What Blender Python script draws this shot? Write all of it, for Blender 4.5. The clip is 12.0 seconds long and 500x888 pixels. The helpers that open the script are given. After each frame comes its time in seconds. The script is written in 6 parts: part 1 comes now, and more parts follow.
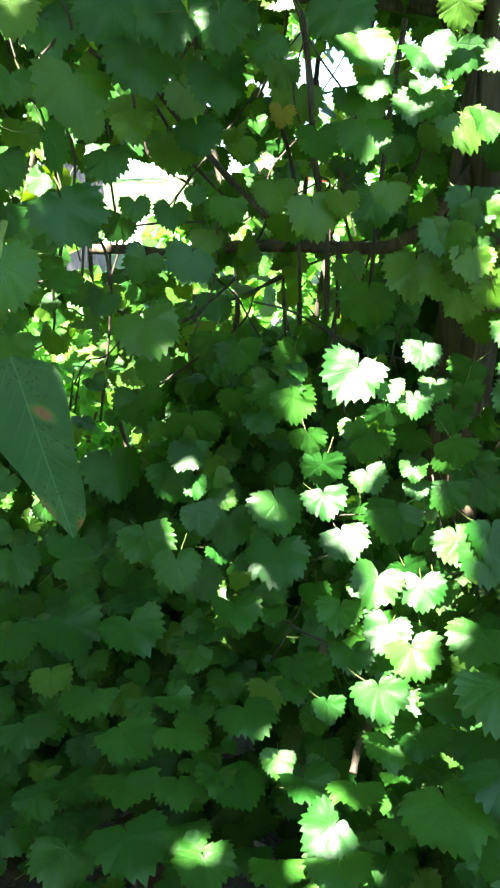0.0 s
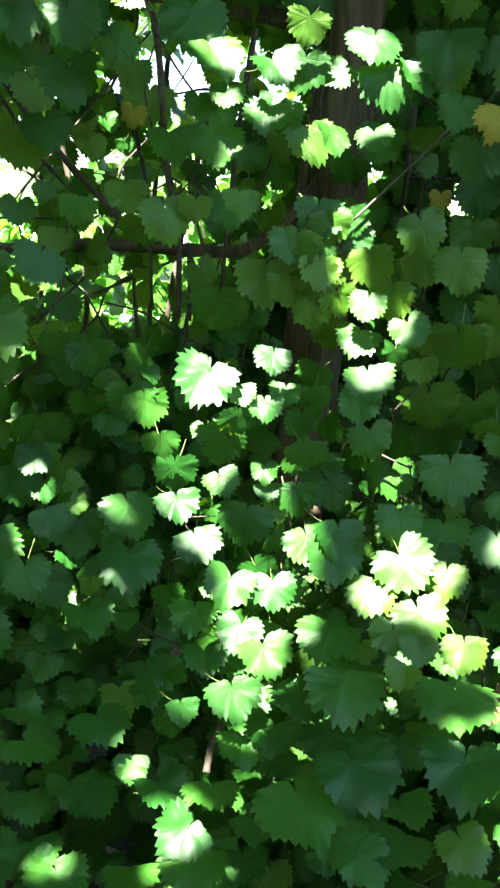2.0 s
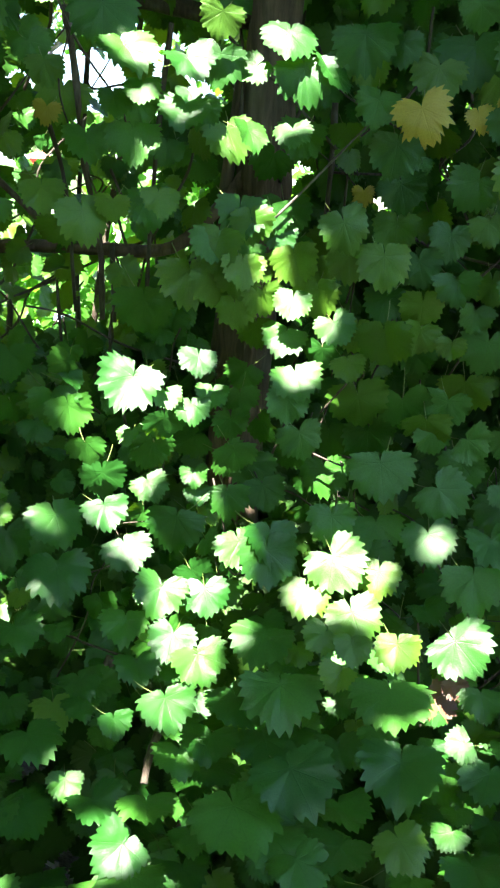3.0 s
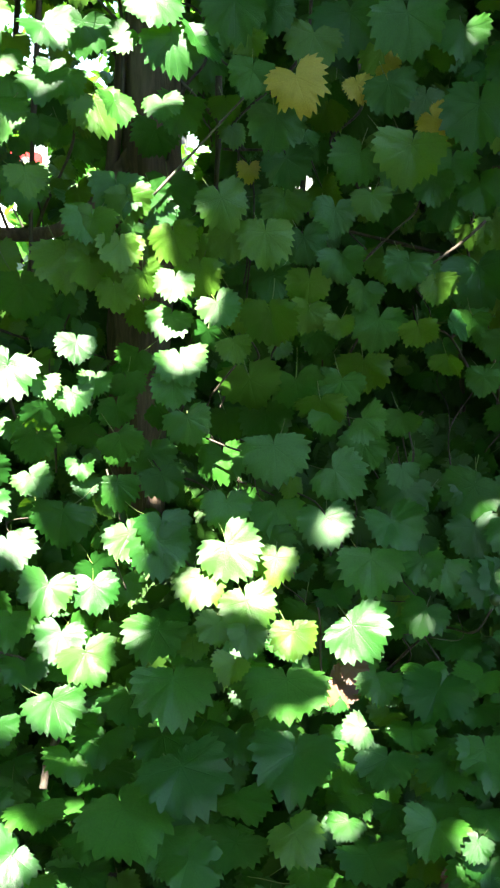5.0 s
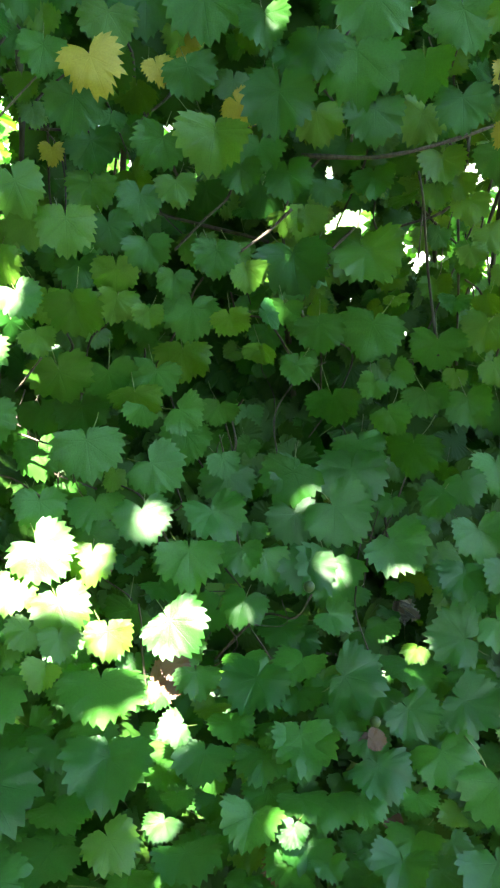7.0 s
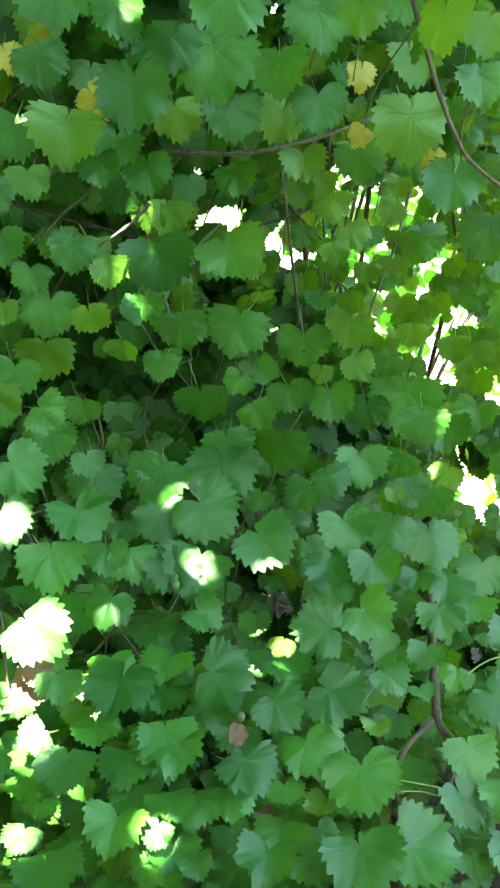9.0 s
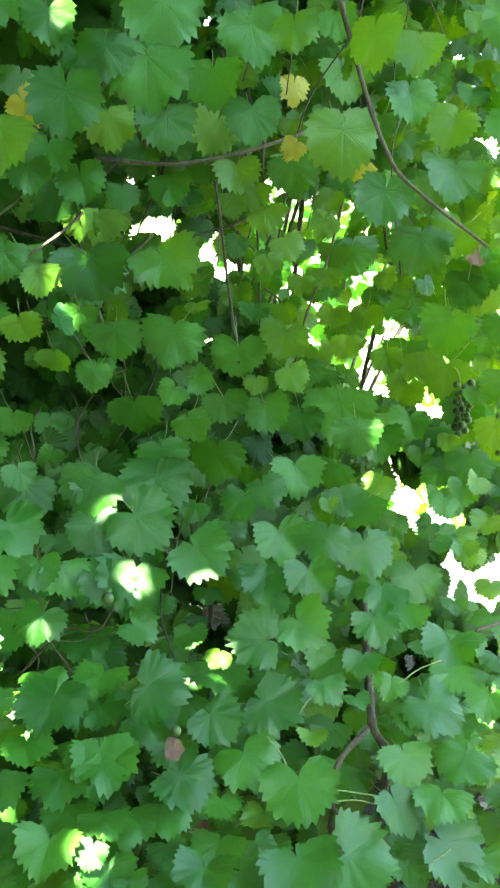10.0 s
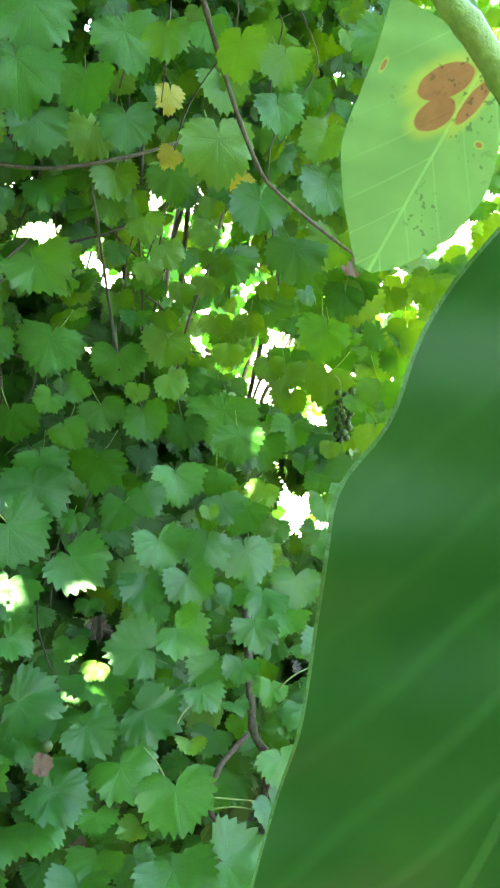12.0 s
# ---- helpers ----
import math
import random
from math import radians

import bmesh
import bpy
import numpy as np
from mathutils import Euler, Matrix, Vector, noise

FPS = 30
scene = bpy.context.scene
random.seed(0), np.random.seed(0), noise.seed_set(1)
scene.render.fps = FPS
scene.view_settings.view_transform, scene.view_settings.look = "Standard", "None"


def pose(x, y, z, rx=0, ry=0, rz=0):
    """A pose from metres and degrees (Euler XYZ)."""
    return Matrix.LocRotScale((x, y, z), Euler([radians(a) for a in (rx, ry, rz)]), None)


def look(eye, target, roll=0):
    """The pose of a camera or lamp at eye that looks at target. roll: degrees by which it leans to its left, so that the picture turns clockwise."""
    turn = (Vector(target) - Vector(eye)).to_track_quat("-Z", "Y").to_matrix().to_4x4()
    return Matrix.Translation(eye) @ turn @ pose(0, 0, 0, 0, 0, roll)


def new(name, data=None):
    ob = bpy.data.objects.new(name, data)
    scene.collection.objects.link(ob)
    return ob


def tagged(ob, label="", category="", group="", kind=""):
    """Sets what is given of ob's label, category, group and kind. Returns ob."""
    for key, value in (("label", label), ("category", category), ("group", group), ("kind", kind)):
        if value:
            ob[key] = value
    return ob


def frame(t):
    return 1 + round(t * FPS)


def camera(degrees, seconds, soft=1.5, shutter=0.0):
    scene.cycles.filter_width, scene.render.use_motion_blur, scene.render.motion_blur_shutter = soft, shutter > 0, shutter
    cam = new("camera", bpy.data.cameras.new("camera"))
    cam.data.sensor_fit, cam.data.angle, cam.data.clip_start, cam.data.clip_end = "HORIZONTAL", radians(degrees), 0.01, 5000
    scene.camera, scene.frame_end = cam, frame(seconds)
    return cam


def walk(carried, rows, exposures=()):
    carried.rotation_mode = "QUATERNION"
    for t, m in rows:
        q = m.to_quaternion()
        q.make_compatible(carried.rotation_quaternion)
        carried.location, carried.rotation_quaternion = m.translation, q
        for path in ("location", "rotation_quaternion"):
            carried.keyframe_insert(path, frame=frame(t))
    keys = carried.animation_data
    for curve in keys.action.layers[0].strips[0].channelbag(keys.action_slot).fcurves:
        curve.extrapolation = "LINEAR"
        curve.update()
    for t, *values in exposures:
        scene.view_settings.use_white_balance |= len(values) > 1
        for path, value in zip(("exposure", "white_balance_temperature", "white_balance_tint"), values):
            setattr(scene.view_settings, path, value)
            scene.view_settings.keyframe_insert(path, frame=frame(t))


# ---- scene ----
cam = camera(33.6, 12.0, 2.3)
PATH = [
    (0, (0.2320, 0.2830, 1.4900), (-0.0280, 2.2000, 0.9830), -1.16),
    (0.5, (0.2400, 0.2770, 1.4870), (0.0560, 2.2030, 0.9790), -0.09),
    (1, (0.2430, 0.2750, 1.4870), (0.1770, 2.2040, 0.9630), 1.21),
    (1.5, (0.2320, 0.2780, 1.4940), (0.2950, 2.2130, 0.9920), 1.64),
    (2, (0.2240, 0.2830, 1.5020), (0.3300, 2.2130, 0.9860), 1.49),
    (2.5, (0.2400, 0.2910, 1.5100), (0.4370, 2.2110, 0.9840), 1.56),
    (2.7, (0.2460, 0.2960, 1.5090), (0.4760, 2.2130, 0.9890), 1.28),
    (4.3, (0.2970, 0.3360, 1.5020), (0.5190, 2.2430, 0.9410), -0.93),
    (4.5, (0.3180, 0.3320, 1.4930), (0.5770, 2.2370, 0.9420), -0.93),
    (5, (0.3420, 0.3320, 1.4930), (0.7100, 2.2190, 0.9410), -0.43),
    (5.5, (0.3630, 0.3370, 1.5000), (0.8240, 2.1980, 0.9330), -0.14),
    (6, (0.3800, 0.3420, 1.5060), (0.9240, 2.1750, 0.9190), 0.37),
    (6.5, (0.3990, 0.3440, 1.5050), (1.0120, 2.1500, 0.9030), 0.66),
    (7, (0.4210, 0.3410, 1.5030), (1.1020, 2.1250, 0.9060), 0.58),
    (7.2, (0.4260, 0.3400, 1.5030), (1.1330, 2.1140, 0.9080), 0.60),
    (8.8, (0.4589, 0.3305, 1.5030), (1.3478, 2.0183, 0.9018), 1.79),
    (9, (0.4622, 0.3289, 1.5029), (1.3787, 2.0023, 0.9031), 1.89),
    (9.5, (0.4637, 0.3315, 1.5008), (1.4598, 1.9633, 0.9133), 2.55),
    (10, (0.4638, 0.3325, 1.5006), (1.5190, 1.9341, 0.9335), 3.00),
    (10.5, (0.4639, 0.3316, 1.5012), (1.5895, 1.8885, 0.9453), 3.59),
    (11, (0.4810, 0.3170, 1.5020), (1.6554, 1.8435, 0.9628), 3.97),
    (11.5, (0.4890, 0.3120, 1.5010), (1.7160, 1.7990, 0.9690), 4.45),
    (12, (0.4934, 0.3101, 1.4988), (1.7440, 1.7787, 0.9702), 4.49),
]
EXPOSURES = [(0, 4.36, 6750, 4), (2.5, 4.14, 6700, 6), (5, 4.14, 6750, 4), (7, 5.06, 6900, 0), (9, 5.82, 7400, -6), (12, 5.94, 7450, -4)]
walk(cam, [(t, look(eye, target, roll)) for t, eye, target, roll in PATH], EXPOSURES)

# ---- light ----
SUN = Vector((-0.22, -0.50, 1.0)).normalized()      # towards the sun
world = bpy.data.worlds.new("sky")
scene.world = world
world.use_nodes = True
wn = world.node_tree.nodes
sky = wn.new("ShaderNodeTexSky")
sky.sky_type, sky.sun_disc = "NISHITA", False
sky.sun_elevation = math.asin(SUN.z)
sky.sun_rotation = math.atan2(SUN.x, SUN.y)
world.node_tree.links.new(sky.outputs[0], wn["Background"].inputs[0])
wn["Background"].inputs[1].default_value = 0.05
sun_lamp = new("sun", bpy.data.lights.new("sun", "SUN"))
sun_lamp.data.energy, sun_lamp.data.angle, sun_lamp.data.color = 4.6, radians(0.55), (1.0, 0.96, 0.90)
sun_lamp.matrix_world = look(SUN * 30, (0, 0, 0))

# ---- materials ----
class Nodes:
    """A material and short forms for its nodes."""
    def __init__(self, name):
        self.mat = bpy.data.materials.new(name)
        self.mat.use_nodes = True
        self.tree = self.mat.node_tree
        self.bsdf = self.tree.nodes["Principled BSDF"]
        self.out = self.tree.nodes["Material Output"]

    def add(self, kind, **values):
        n = self.tree.nodes.new(kind)
        for key, v in values.items():
            n.inputs[key].default_value = v
        return n

    def link(self, a, b):
        self.tree.links.new(a, b)

    def put(self, socket, v):
        if isinstance(v, (int, float, tuple)):
            socket.default_value = v
        else:
            self.link(v, socket)

    def calc(self, op, a, b=0.0, c=0.0):
        n = self.tree.nodes.new("ShaderNodeMath")
        n.operation = op
        for s, v in zip(n.inputs, (a, b, c)):
            self.put(s, v)
        return n.outputs[0]

    def step(self, v, lo, hi, to0=0.0, to1=1.0):
        n = self.tree.nodes.new("ShaderNodeMapRange")
        n.interpolation_type = "SMOOTHSTEP"
        for s, x in zip(n.inputs, (v, lo, hi, to0, to1)):
            self.put(s, x)
        return n.outputs[0]

    def mix(self, f, a, b, blend="MIX"):
        n = self.tree.nodes.new("ShaderNodeMix")
        n.data_type, n.blend_type = "RGBA", blend
        self.put(n.inputs[0], f)
        self.put(n.inputs[6], (*a, 1) if isinstance(a, tuple) and len(a) == 3 else a)
        self.put(n.inputs[7], (*b, 1) if isinstance(b, tuple) and len(b) == 3 else b)
        return n.outputs[2]

    def noise(self, scale, detail=3.0, where=None, rough=0.55):
        n = self.add("ShaderNodeTexNoise", Scale=scale, Detail=detail, Roughness=rough)
        if where is not None:
            self.link(where, n.inputs["Vector"])
        return n.outputs["Fac"]

    def coords(self, which="Object"):
        return self.tree.nodes.new("ShaderNodeTexCoord").outputs[which]

    def bump(self, height, strength=0.3, distance=0.01):
        n = self.add("ShaderNodeBump", Strength=strength, Distance=distance)
        self.link(height, n.inputs["Height"])
        self.link(n.outputs[0], self.bsdf.inputs["Normal"])
        return n.outputs[0]

    def chance(self, island=False):
        if island:
            return self.tree.nodes.new("ShaderNodeNewGeometry").outputs["Random Per Island"]
        return self.tree.nodes.new("ShaderNodeObjectInfo").outputs["Random"]

    def translucent(self, colour, share, normal=None):
        t = self.tree.nodes.new("ShaderNodeBsdfTranslucent")
        self.put(t.inputs[0], colour)
        if normal is not None:
            self.link(normal, t.inputs["Normal"])
        m = self.tree.nodes.new("ShaderNodeMixShader")
        m.inputs[0].default_value = share
        self.link(self.bsdf.outputs[0], m.inputs[1])
        self.link(t.outputs[0], m.inputs[2])
        self.link(m.outputs[0], self.out.inputs[0])


def grape_leaf_material(name, deep, fresh, glow, edge, island=False, share=0.25, rough=0.43):
    """Palmate veins from the stalk, paler than the blade; tone varies from leaf to leaf and over the blade."""
    k = Nodes(name)
    uv = k.tree.nodes.new("ShaderNodeUVMap")
    sep = k.tree.nodes.new("ShaderNodeSeparateXYZ")
    k.link(uv.outputs[0], sep.inputs[0])
    x, y = k.calc("ABSOLUTE", k.calc("SUBTRACT", sep.outputs[0], 0.5)), k.calc("SUBTRACT", sep.outputs[1], 0.5)
    near, side = None, None
    for turn, wide in ((0, 0.008), (46, 0.006), (96, 0.005)):
        s, c = math.sin(radians(turn)), math.cos(radians(turn))
        off = k.calc("ABSOLUTE", k.calc("SUBTRACT", k.calc("MULTIPLY", x, c), k.calc("MULTIPLY", y, s)))
        along = k.calc("ADD", k.calc("MULTIPLY", x, s), k.calc("MULTIPLY", y, c))
        off = k.calc("ADD", off, k.calc("MULTIPLY", k.calc("LESS_THAN", along, 0.0), 1.0))
        width = k.calc("SUBTRACT", wide, k.calc("MULTIPLY", along, 0.012))
        line = k.step(k.calc("SUBTRACT", off, width), -0.004, 0.006, 1.0, 0.0)
        comb = k.calc("PINGPONG", k.calc("SUBTRACT", along, k.calc("MULTIPLY", off, 0.9)), 0.045)
        twig = k.calc("MULTIPLY", k.step(comb, 0.0, 0.007, 1.0, 0.0), k.step(off, 0.0, 0.16, 0.8, 0.0))
        near = line if near is None else k.calc("MAXIMUM", near, line)
        side = twig if side is None else k.calc("MAXIMUM", side, twig)
    ob = k.coords()
    mottled = k.noise(38.0, 4.0, ob)
    broad = k.noise(9.0, 2.0, ob)
    hue = k.chance(island)
    base = k.mix(k.step(k.calc("ADD", k.calc("MULTIPLY", hue, 0.75), k.calc("MULTIPLY", broad, 0.4)), 0.25, 1.0), deep, fresh)
    base = k.mix(k.calc("MULTIPLY", k.step(mottled, 0.35, 0.8), 0.35), base, tuple(v * 0.55 for v in deep))
    rim = k.step(k.calc("ADD", k.calc("MULTIPLY", k.calc("MULTIPLY", x, x), 1.0), k.calc("MULTIPLY", k.calc("MULTIPLY", y, y), 0.6)), 0.16, 0.34)
    old = k.step(k.calc("ADD", hue, k.calc("MULTIPLY", k.noise(17.0, 3.0, ob), 0.6)), 0.60, 1.15)
    base = k.mix(k.calc("MULTIPLY", rim, old), base, edge)
    spots = k.calc("MULTIPLY", k.step(k.noise(70.0, 1.0, ob), 0.74, 0.80), k.step(hue, 0.55, 0.8))
    base = k.mix(k.calc("MULTIPLY", spots, 0.7), base, (0.10, 0.045, 0.015))
    veins = k.calc("MAXIMUM", near, k.calc("MULTIPLY", side, 0.45))
    colour = k.mix(k.calc("MULTIPLY", veins, 0.075), base, tuple(min(1, v * 2.2 + 0.02) for v in fresh))
    k.link(colour, k.bsdf.inputs["Base Color"])
    k.put(k.bsdf.inputs["Roughness"], k.step(mottled, 0.2, 0.8, rough - 0.05, rough + 0.12))
    k.bsdf.inputs["Specular IOR Level"].default_value = 0.5
    quilt = k.noise(95.0, 3.0, ob)
    height = k.calc("SUBTRACT", k.calc("ADD", k.calc("MULTIPLY", mottled, 0.5), k.calc("MULTIPLY", quilt, 0.35)), k.calc("MULTIPLY", veins, 0.28))
    nrm = k.bump(height, 0.6, 0.0012)
    lit = k.mix(k.calc("MULTIPLY", veins, 0.5), glow, tuple(v * 0.45 for v in glow))
    lit = k.mix(k.calc("MULTIPLY", hue, 0.35), lit, tuple(v * w for v, w in zip(glow, (1.5, 1.0, 0.6))))
    k.translucent(lit, share, nrm)
    return k.mat


def plain_leaf_material(name, deep, fresh, glow, share=0.4):
    k = Nodes(name)
    hue = k.chance(True)
    base = k.mix(hue, deep, fresh)
    base = k.mix(k.calc("MULTIPLY", k.noise(30.0, 3.0, k.coords()), 0.4), base, tuple(v * 0.6 for v in deep))
    k.link(base, k.bsdf.inputs["Base Color"])
    k.bsdf.inputs["Roughness"].default_value = 0.5
    k.bsdf.inputs["Specular IOR Level"].default_value = 0.2
    k.translucent(k.mix(hue, glow, tuple(v * w for v, w in zip(glow, (1.12, 1.0, 0.8)))), share)
    return k.mat


def bark_material(name, dark, pale, scale=1.0, deep=0.6):
    k = Nodes(name)
    ob = k.coords()
    grain = k.add("ShaderNodeMapping", Scale=(60 * scale, 60 * scale, 6 * scale))
    k.link(ob, grain.inputs[0])
    fibre = k.noise(1.0, 6.0, grain.outputs[0], 0.65)
    blotch = k.noise(7.0 * scale, 3.0, ob)
    colour = k.mix(k.step(fibre, 0.3, 0.7), dark, pale)
    colour = k.mix(k.calc("MULTIPLY", k.step(blotch, 0.5, 0.75), 0.4), colour, (0.14, 0.14, 0.11))
    k.link(colour, k.bsdf.inputs["Base Color"])
    k.bsdf.inputs["Roughness"].default_value = 0.9
    k.bump(k.calc("ADD", fibre, k.calc("MULTIPLY", blotch, 0.5)), deep, 0.006)
    return k.mat


def surface_material(name, a, b, scale, rough=0.85, strength=0.3, distance=0.01, fine=8.0, metal=0.0):
    k = Nodes(name)
    ob = k.coords()
    big, small = k.noise(scale, 4.0, ob), k.noise(scale * fine, 5.0, ob)
    colour = k.mix(k.step(k.calc("ADD", k.calc("MULTIPLY", big, 0.6), k.calc("MULTIPLY", small, 0.4)), 0.35, 0.65), a, b)
    k.link(colour, k.bsdf.inputs["Base Color"])
    k.bsdf.inputs["Roughness"].default_value = rough
    k.bsdf.inputs["Metallic"].default_value = metal
    k.bump(small, strength, distance)
    return k.mat


def ovate_leaf_material(name, deep, fresh, glow, patches, brown, seed=0.0, share=0.42, slant=1.6, tip=9.0, gap=0.105, soft=0.009, vein=0.4, ring=1.0):
    """Pinnate veins; patches: (across, along, half length, half width, turn) of each dead patch, in leaf widths."""
    k = Nodes(name)
    uv = k.tree.nodes.new("ShaderNodeUVMap")
    sep = k.tree.nodes.new("ShaderNodeSeparateXYZ")
    k.link(uv.outputs[0], sep.inputs[0])
    sx, y = k.calc("SUBTRACT", sep.outputs[0], 0.5), k.calc("SUBTRACT", sep.outputs[1], 0.5)
    x = k.calc("ABSOLUTE", sx)
    mid = k.step(x, 0.006, 0.013, 1.0, 0.0)
    comb = k.calc("PINGPONG", k.calc("SUBTRACT", y, k.calc("SUBTRACT", k.calc("MULTIPLY", x, slant), k.calc("MULTIPLY", k.calc("MULTIPLY", x, x), 0.5))), gap)
    side = k.calc("MULTIPLY", k.step(comb, 0.002, soft, 1.0, 0.0), k.step(x, 0.0, 0.46, 0.9, 0.15))
    ob = k.coords()
    fine = k.noise(150.0, 4.0, ob)
    broad = k.noise(18.0 + seed, 3.0, ob)
    base = k.mix(k.step(broad, 0.3, 0.7), deep, fresh)
    veins = k.calc("MAXIMUM", k.calc("MULTIPLY", mid, 0.7), k.calc("MULTIPLY", side, 0.6))
    base = k.mix(k.calc("MULTIPLY", veins, vein), base, tuple(min(1, v * 1.6 + 0.02) for v in fresh))
    wobble = k.calc("MULTIPLY", k.calc("SUBTRACT", k.noise(60.0, 2.0, ob), 0.5), 0.35)
    dead, halo = k.step(k.calc("ADD", y, k.calc("MULTIPLY", k.noise(30.0, 2.0, ob), 0.4)), tip, tip + 0.08), 0.0
    for across, along, long, wide, turn in patches:
        dx, dy, c, d = k.calc("SUBTRACT", sx, across), k.calc("SUBTRACT", y, along), math.cos(radians(turn)), math.sin(radians(turn))
        u = k.calc("DIVIDE", k.calc("ADD", k.calc("MULTIPLY", dx, c), k.calc("MULTIPLY", dy, d)), long)
        v = k.calc("DIVIDE", k.calc("SUBTRACT", k.calc("MULTIPLY", dy, c), k.calc("MULTIPLY", dx, d)), wide)
        far = k.calc("ADD", k.calc("SQRT", k.calc("ADD", k.calc("MULTIPLY", u, u), k.calc("MULTIPLY", v, v))), wobble)
        dead = k.calc("MAXIMUM", dead, k.step(far, 0.94, 1.04, 1.0, 0.0))
        halo = k.calc("MAXIMUM", halo, k.step(far, 1.0, 1.9, ring, 0.0))
    base = k.mix(k.calc("MULTIPLY", halo, 0.5), base, (0.34, 0.36, 0.05))
    base = k.mix(dead, base, k.mix(k.calc("MAXIMUM", fine, mid), brown, tuple(v * 0.45 for v in brown)))
    pocks = k.step(k.noise(300.0, 1.0, ob), 0.60, 0.64)
    pocks = k.calc("MULTIPLY", pocks, k.step(k.noise(25.0, 1.0, ob), 0.47, 0.58))
    base = k.mix(k.calc("MULTIPLY", pocks, min(0.8, seed)), base, (0.025, 0.03, 0.012))
    k.link(base, k.bsdf.inputs["Base Color"])
    k.bsdf.inputs["Roughness"].default_value = 0.5
    k.bsdf.inputs["Specular IOR Level"].default_value = 0.16
    nrm = k.bump(k.calc("SUBTRACT", k.calc("MULTIPLY", fine, 0.25), veins), 0.35, 0.001)
    lit = k.mix(k.calc("MULTIPLY", veins, 0.4), glow, tuple(min(1, v * 1.3) for v in glow))
    lit = k.mix(k.calc("MULTIPLY", halo, 0.5), lit, (0.5, 0.5, 0.08))
    lit = k.mix(dead, lit, tuple(v * 0.9 for v in brown))
    k.translucent(lit, share, nrm)
    return k.mat


GREEN = grape_leaf_material("grape_leaf_green", (0.012, 0.076, 0.008), (0.038, 0.148, 0.015), (0.12, 0.31, 0.012), (0.17, 0.22, 0.038))
# Yellower leaf green, partly leaf tone, partly backlight put into the colour.
OLIVE = grape_leaf_material("grape_leaf_olive", (0.038, 0.117, 0.009), (0.078, 0.178, 0.014), (0.23, 0.41, 0.012), (0.30, 0.22, 0.04))
YELLOW = grape_leaf_material("grape_leaf_yellow", (0.25, 0.215, 0.02), (0.42, 0.34, 0.035), (0.60, 0.50, 0.06), (0.34, 0.17, 0.04))
# Greens set darker than the face leaves to deepen the shade inside the vine.
INNER = plain_leaf_material("inner_leaf_shade_dark", (0.018, 0.060, 0.008), (0.044, 0.100, 0.013), (0.10, 0.27, 0.010), 0.18)
SHRUB = plain_leaf_material("shrub_leaf", (0.030, 0.11, 0.012), (0.062, 0.19, 0.022), (0.15, 0.42, 0.03), 0.40)
CROWN = plain_leaf_material("crown_leaf", (0.03, 0.09, 0.02), (0.06, 0.14, 0.03), (0.08, 0.22, 0.02), 0.22)
STALK = surface_material("leaf_stalk", (0.09, 0.16, 0.03), (0.17, 0.19, 0.05), 30.0, 0.5)
CANE = bark_material("vine_cane", (0.040, 0.028, 0.020), (0.10, 0.074, 0.054), 3.0)
PALE_TWIG = bark_material("pale_twig", (0.05, 0.042, 0.032), (0.12, 0.10, 0.08), 3.0, 0.4)
DARK_TWIG = bark_material("dark_twig", (0.030, 0.022, 0.016), (0.075, 0.055, 0.040), 3.0, 0.4)
BARK = bark_material("tree_bark", (0.045, 0.029, 0.019), (0.135, 0.090, 0.060), 1.0, 0.9)
GREY_BARK = bark_material("grey_bark", (0.035, 0.030, 0.036), (0.10, 0.09, 0.11), 0.5, 0.8)

# ---- mesh helpers ----
def mesh_of(name, verts, faces, mats=(), uvs=None, smooth=True, slots=None):
    me = bpy.data.meshes.new(name)
    me.from_pydata([tuple(v) for v in verts], [], faces)
    for m in mats:
        me.materials.append(m)
    if uvs is not None:
        layer = me.uv_layers.new(name="UVMap")
        loops = np.empty(len(me.loops), dtype=np.int32)
        me.loops.foreach_get("vertex_index", loops)
        layer.data.foreach_set("uv", np.asarray(uvs, dtype=np.float32)[loops].ravel())
    if slots is not None:
        me.polygons.foreach_set("material_index", slots)
    me.polygons.foreach_set("use_smooth", [smooth] * len(me.polygons))
    me.update()
    return me


def part(name, me, parent, label="", kind=""):
    ob = new(name, me)
    ob.parent = parent
    return tagged(ob, label, "", "", kind)


def bezier_line(points, per=6):
    """A smooth line through the points."""
    p = [Vector(q) for q in points]
    p = [p[0] * 2 - p[1]] + p + [p[-1] * 2 - p[-2]]
    line = []
    for a, b, c, d in zip(p, p[1:], p[2:], p[3:]):
        for i in range(per):
            t = i / per
            line.append(0.5 * (2 * b + (c - a) * t + (2 * a - 5 * b + 4 * c - d) * t * t + (3 * b - 3 * c + d - a) * t ** 3))
    return line + [p[-2]]


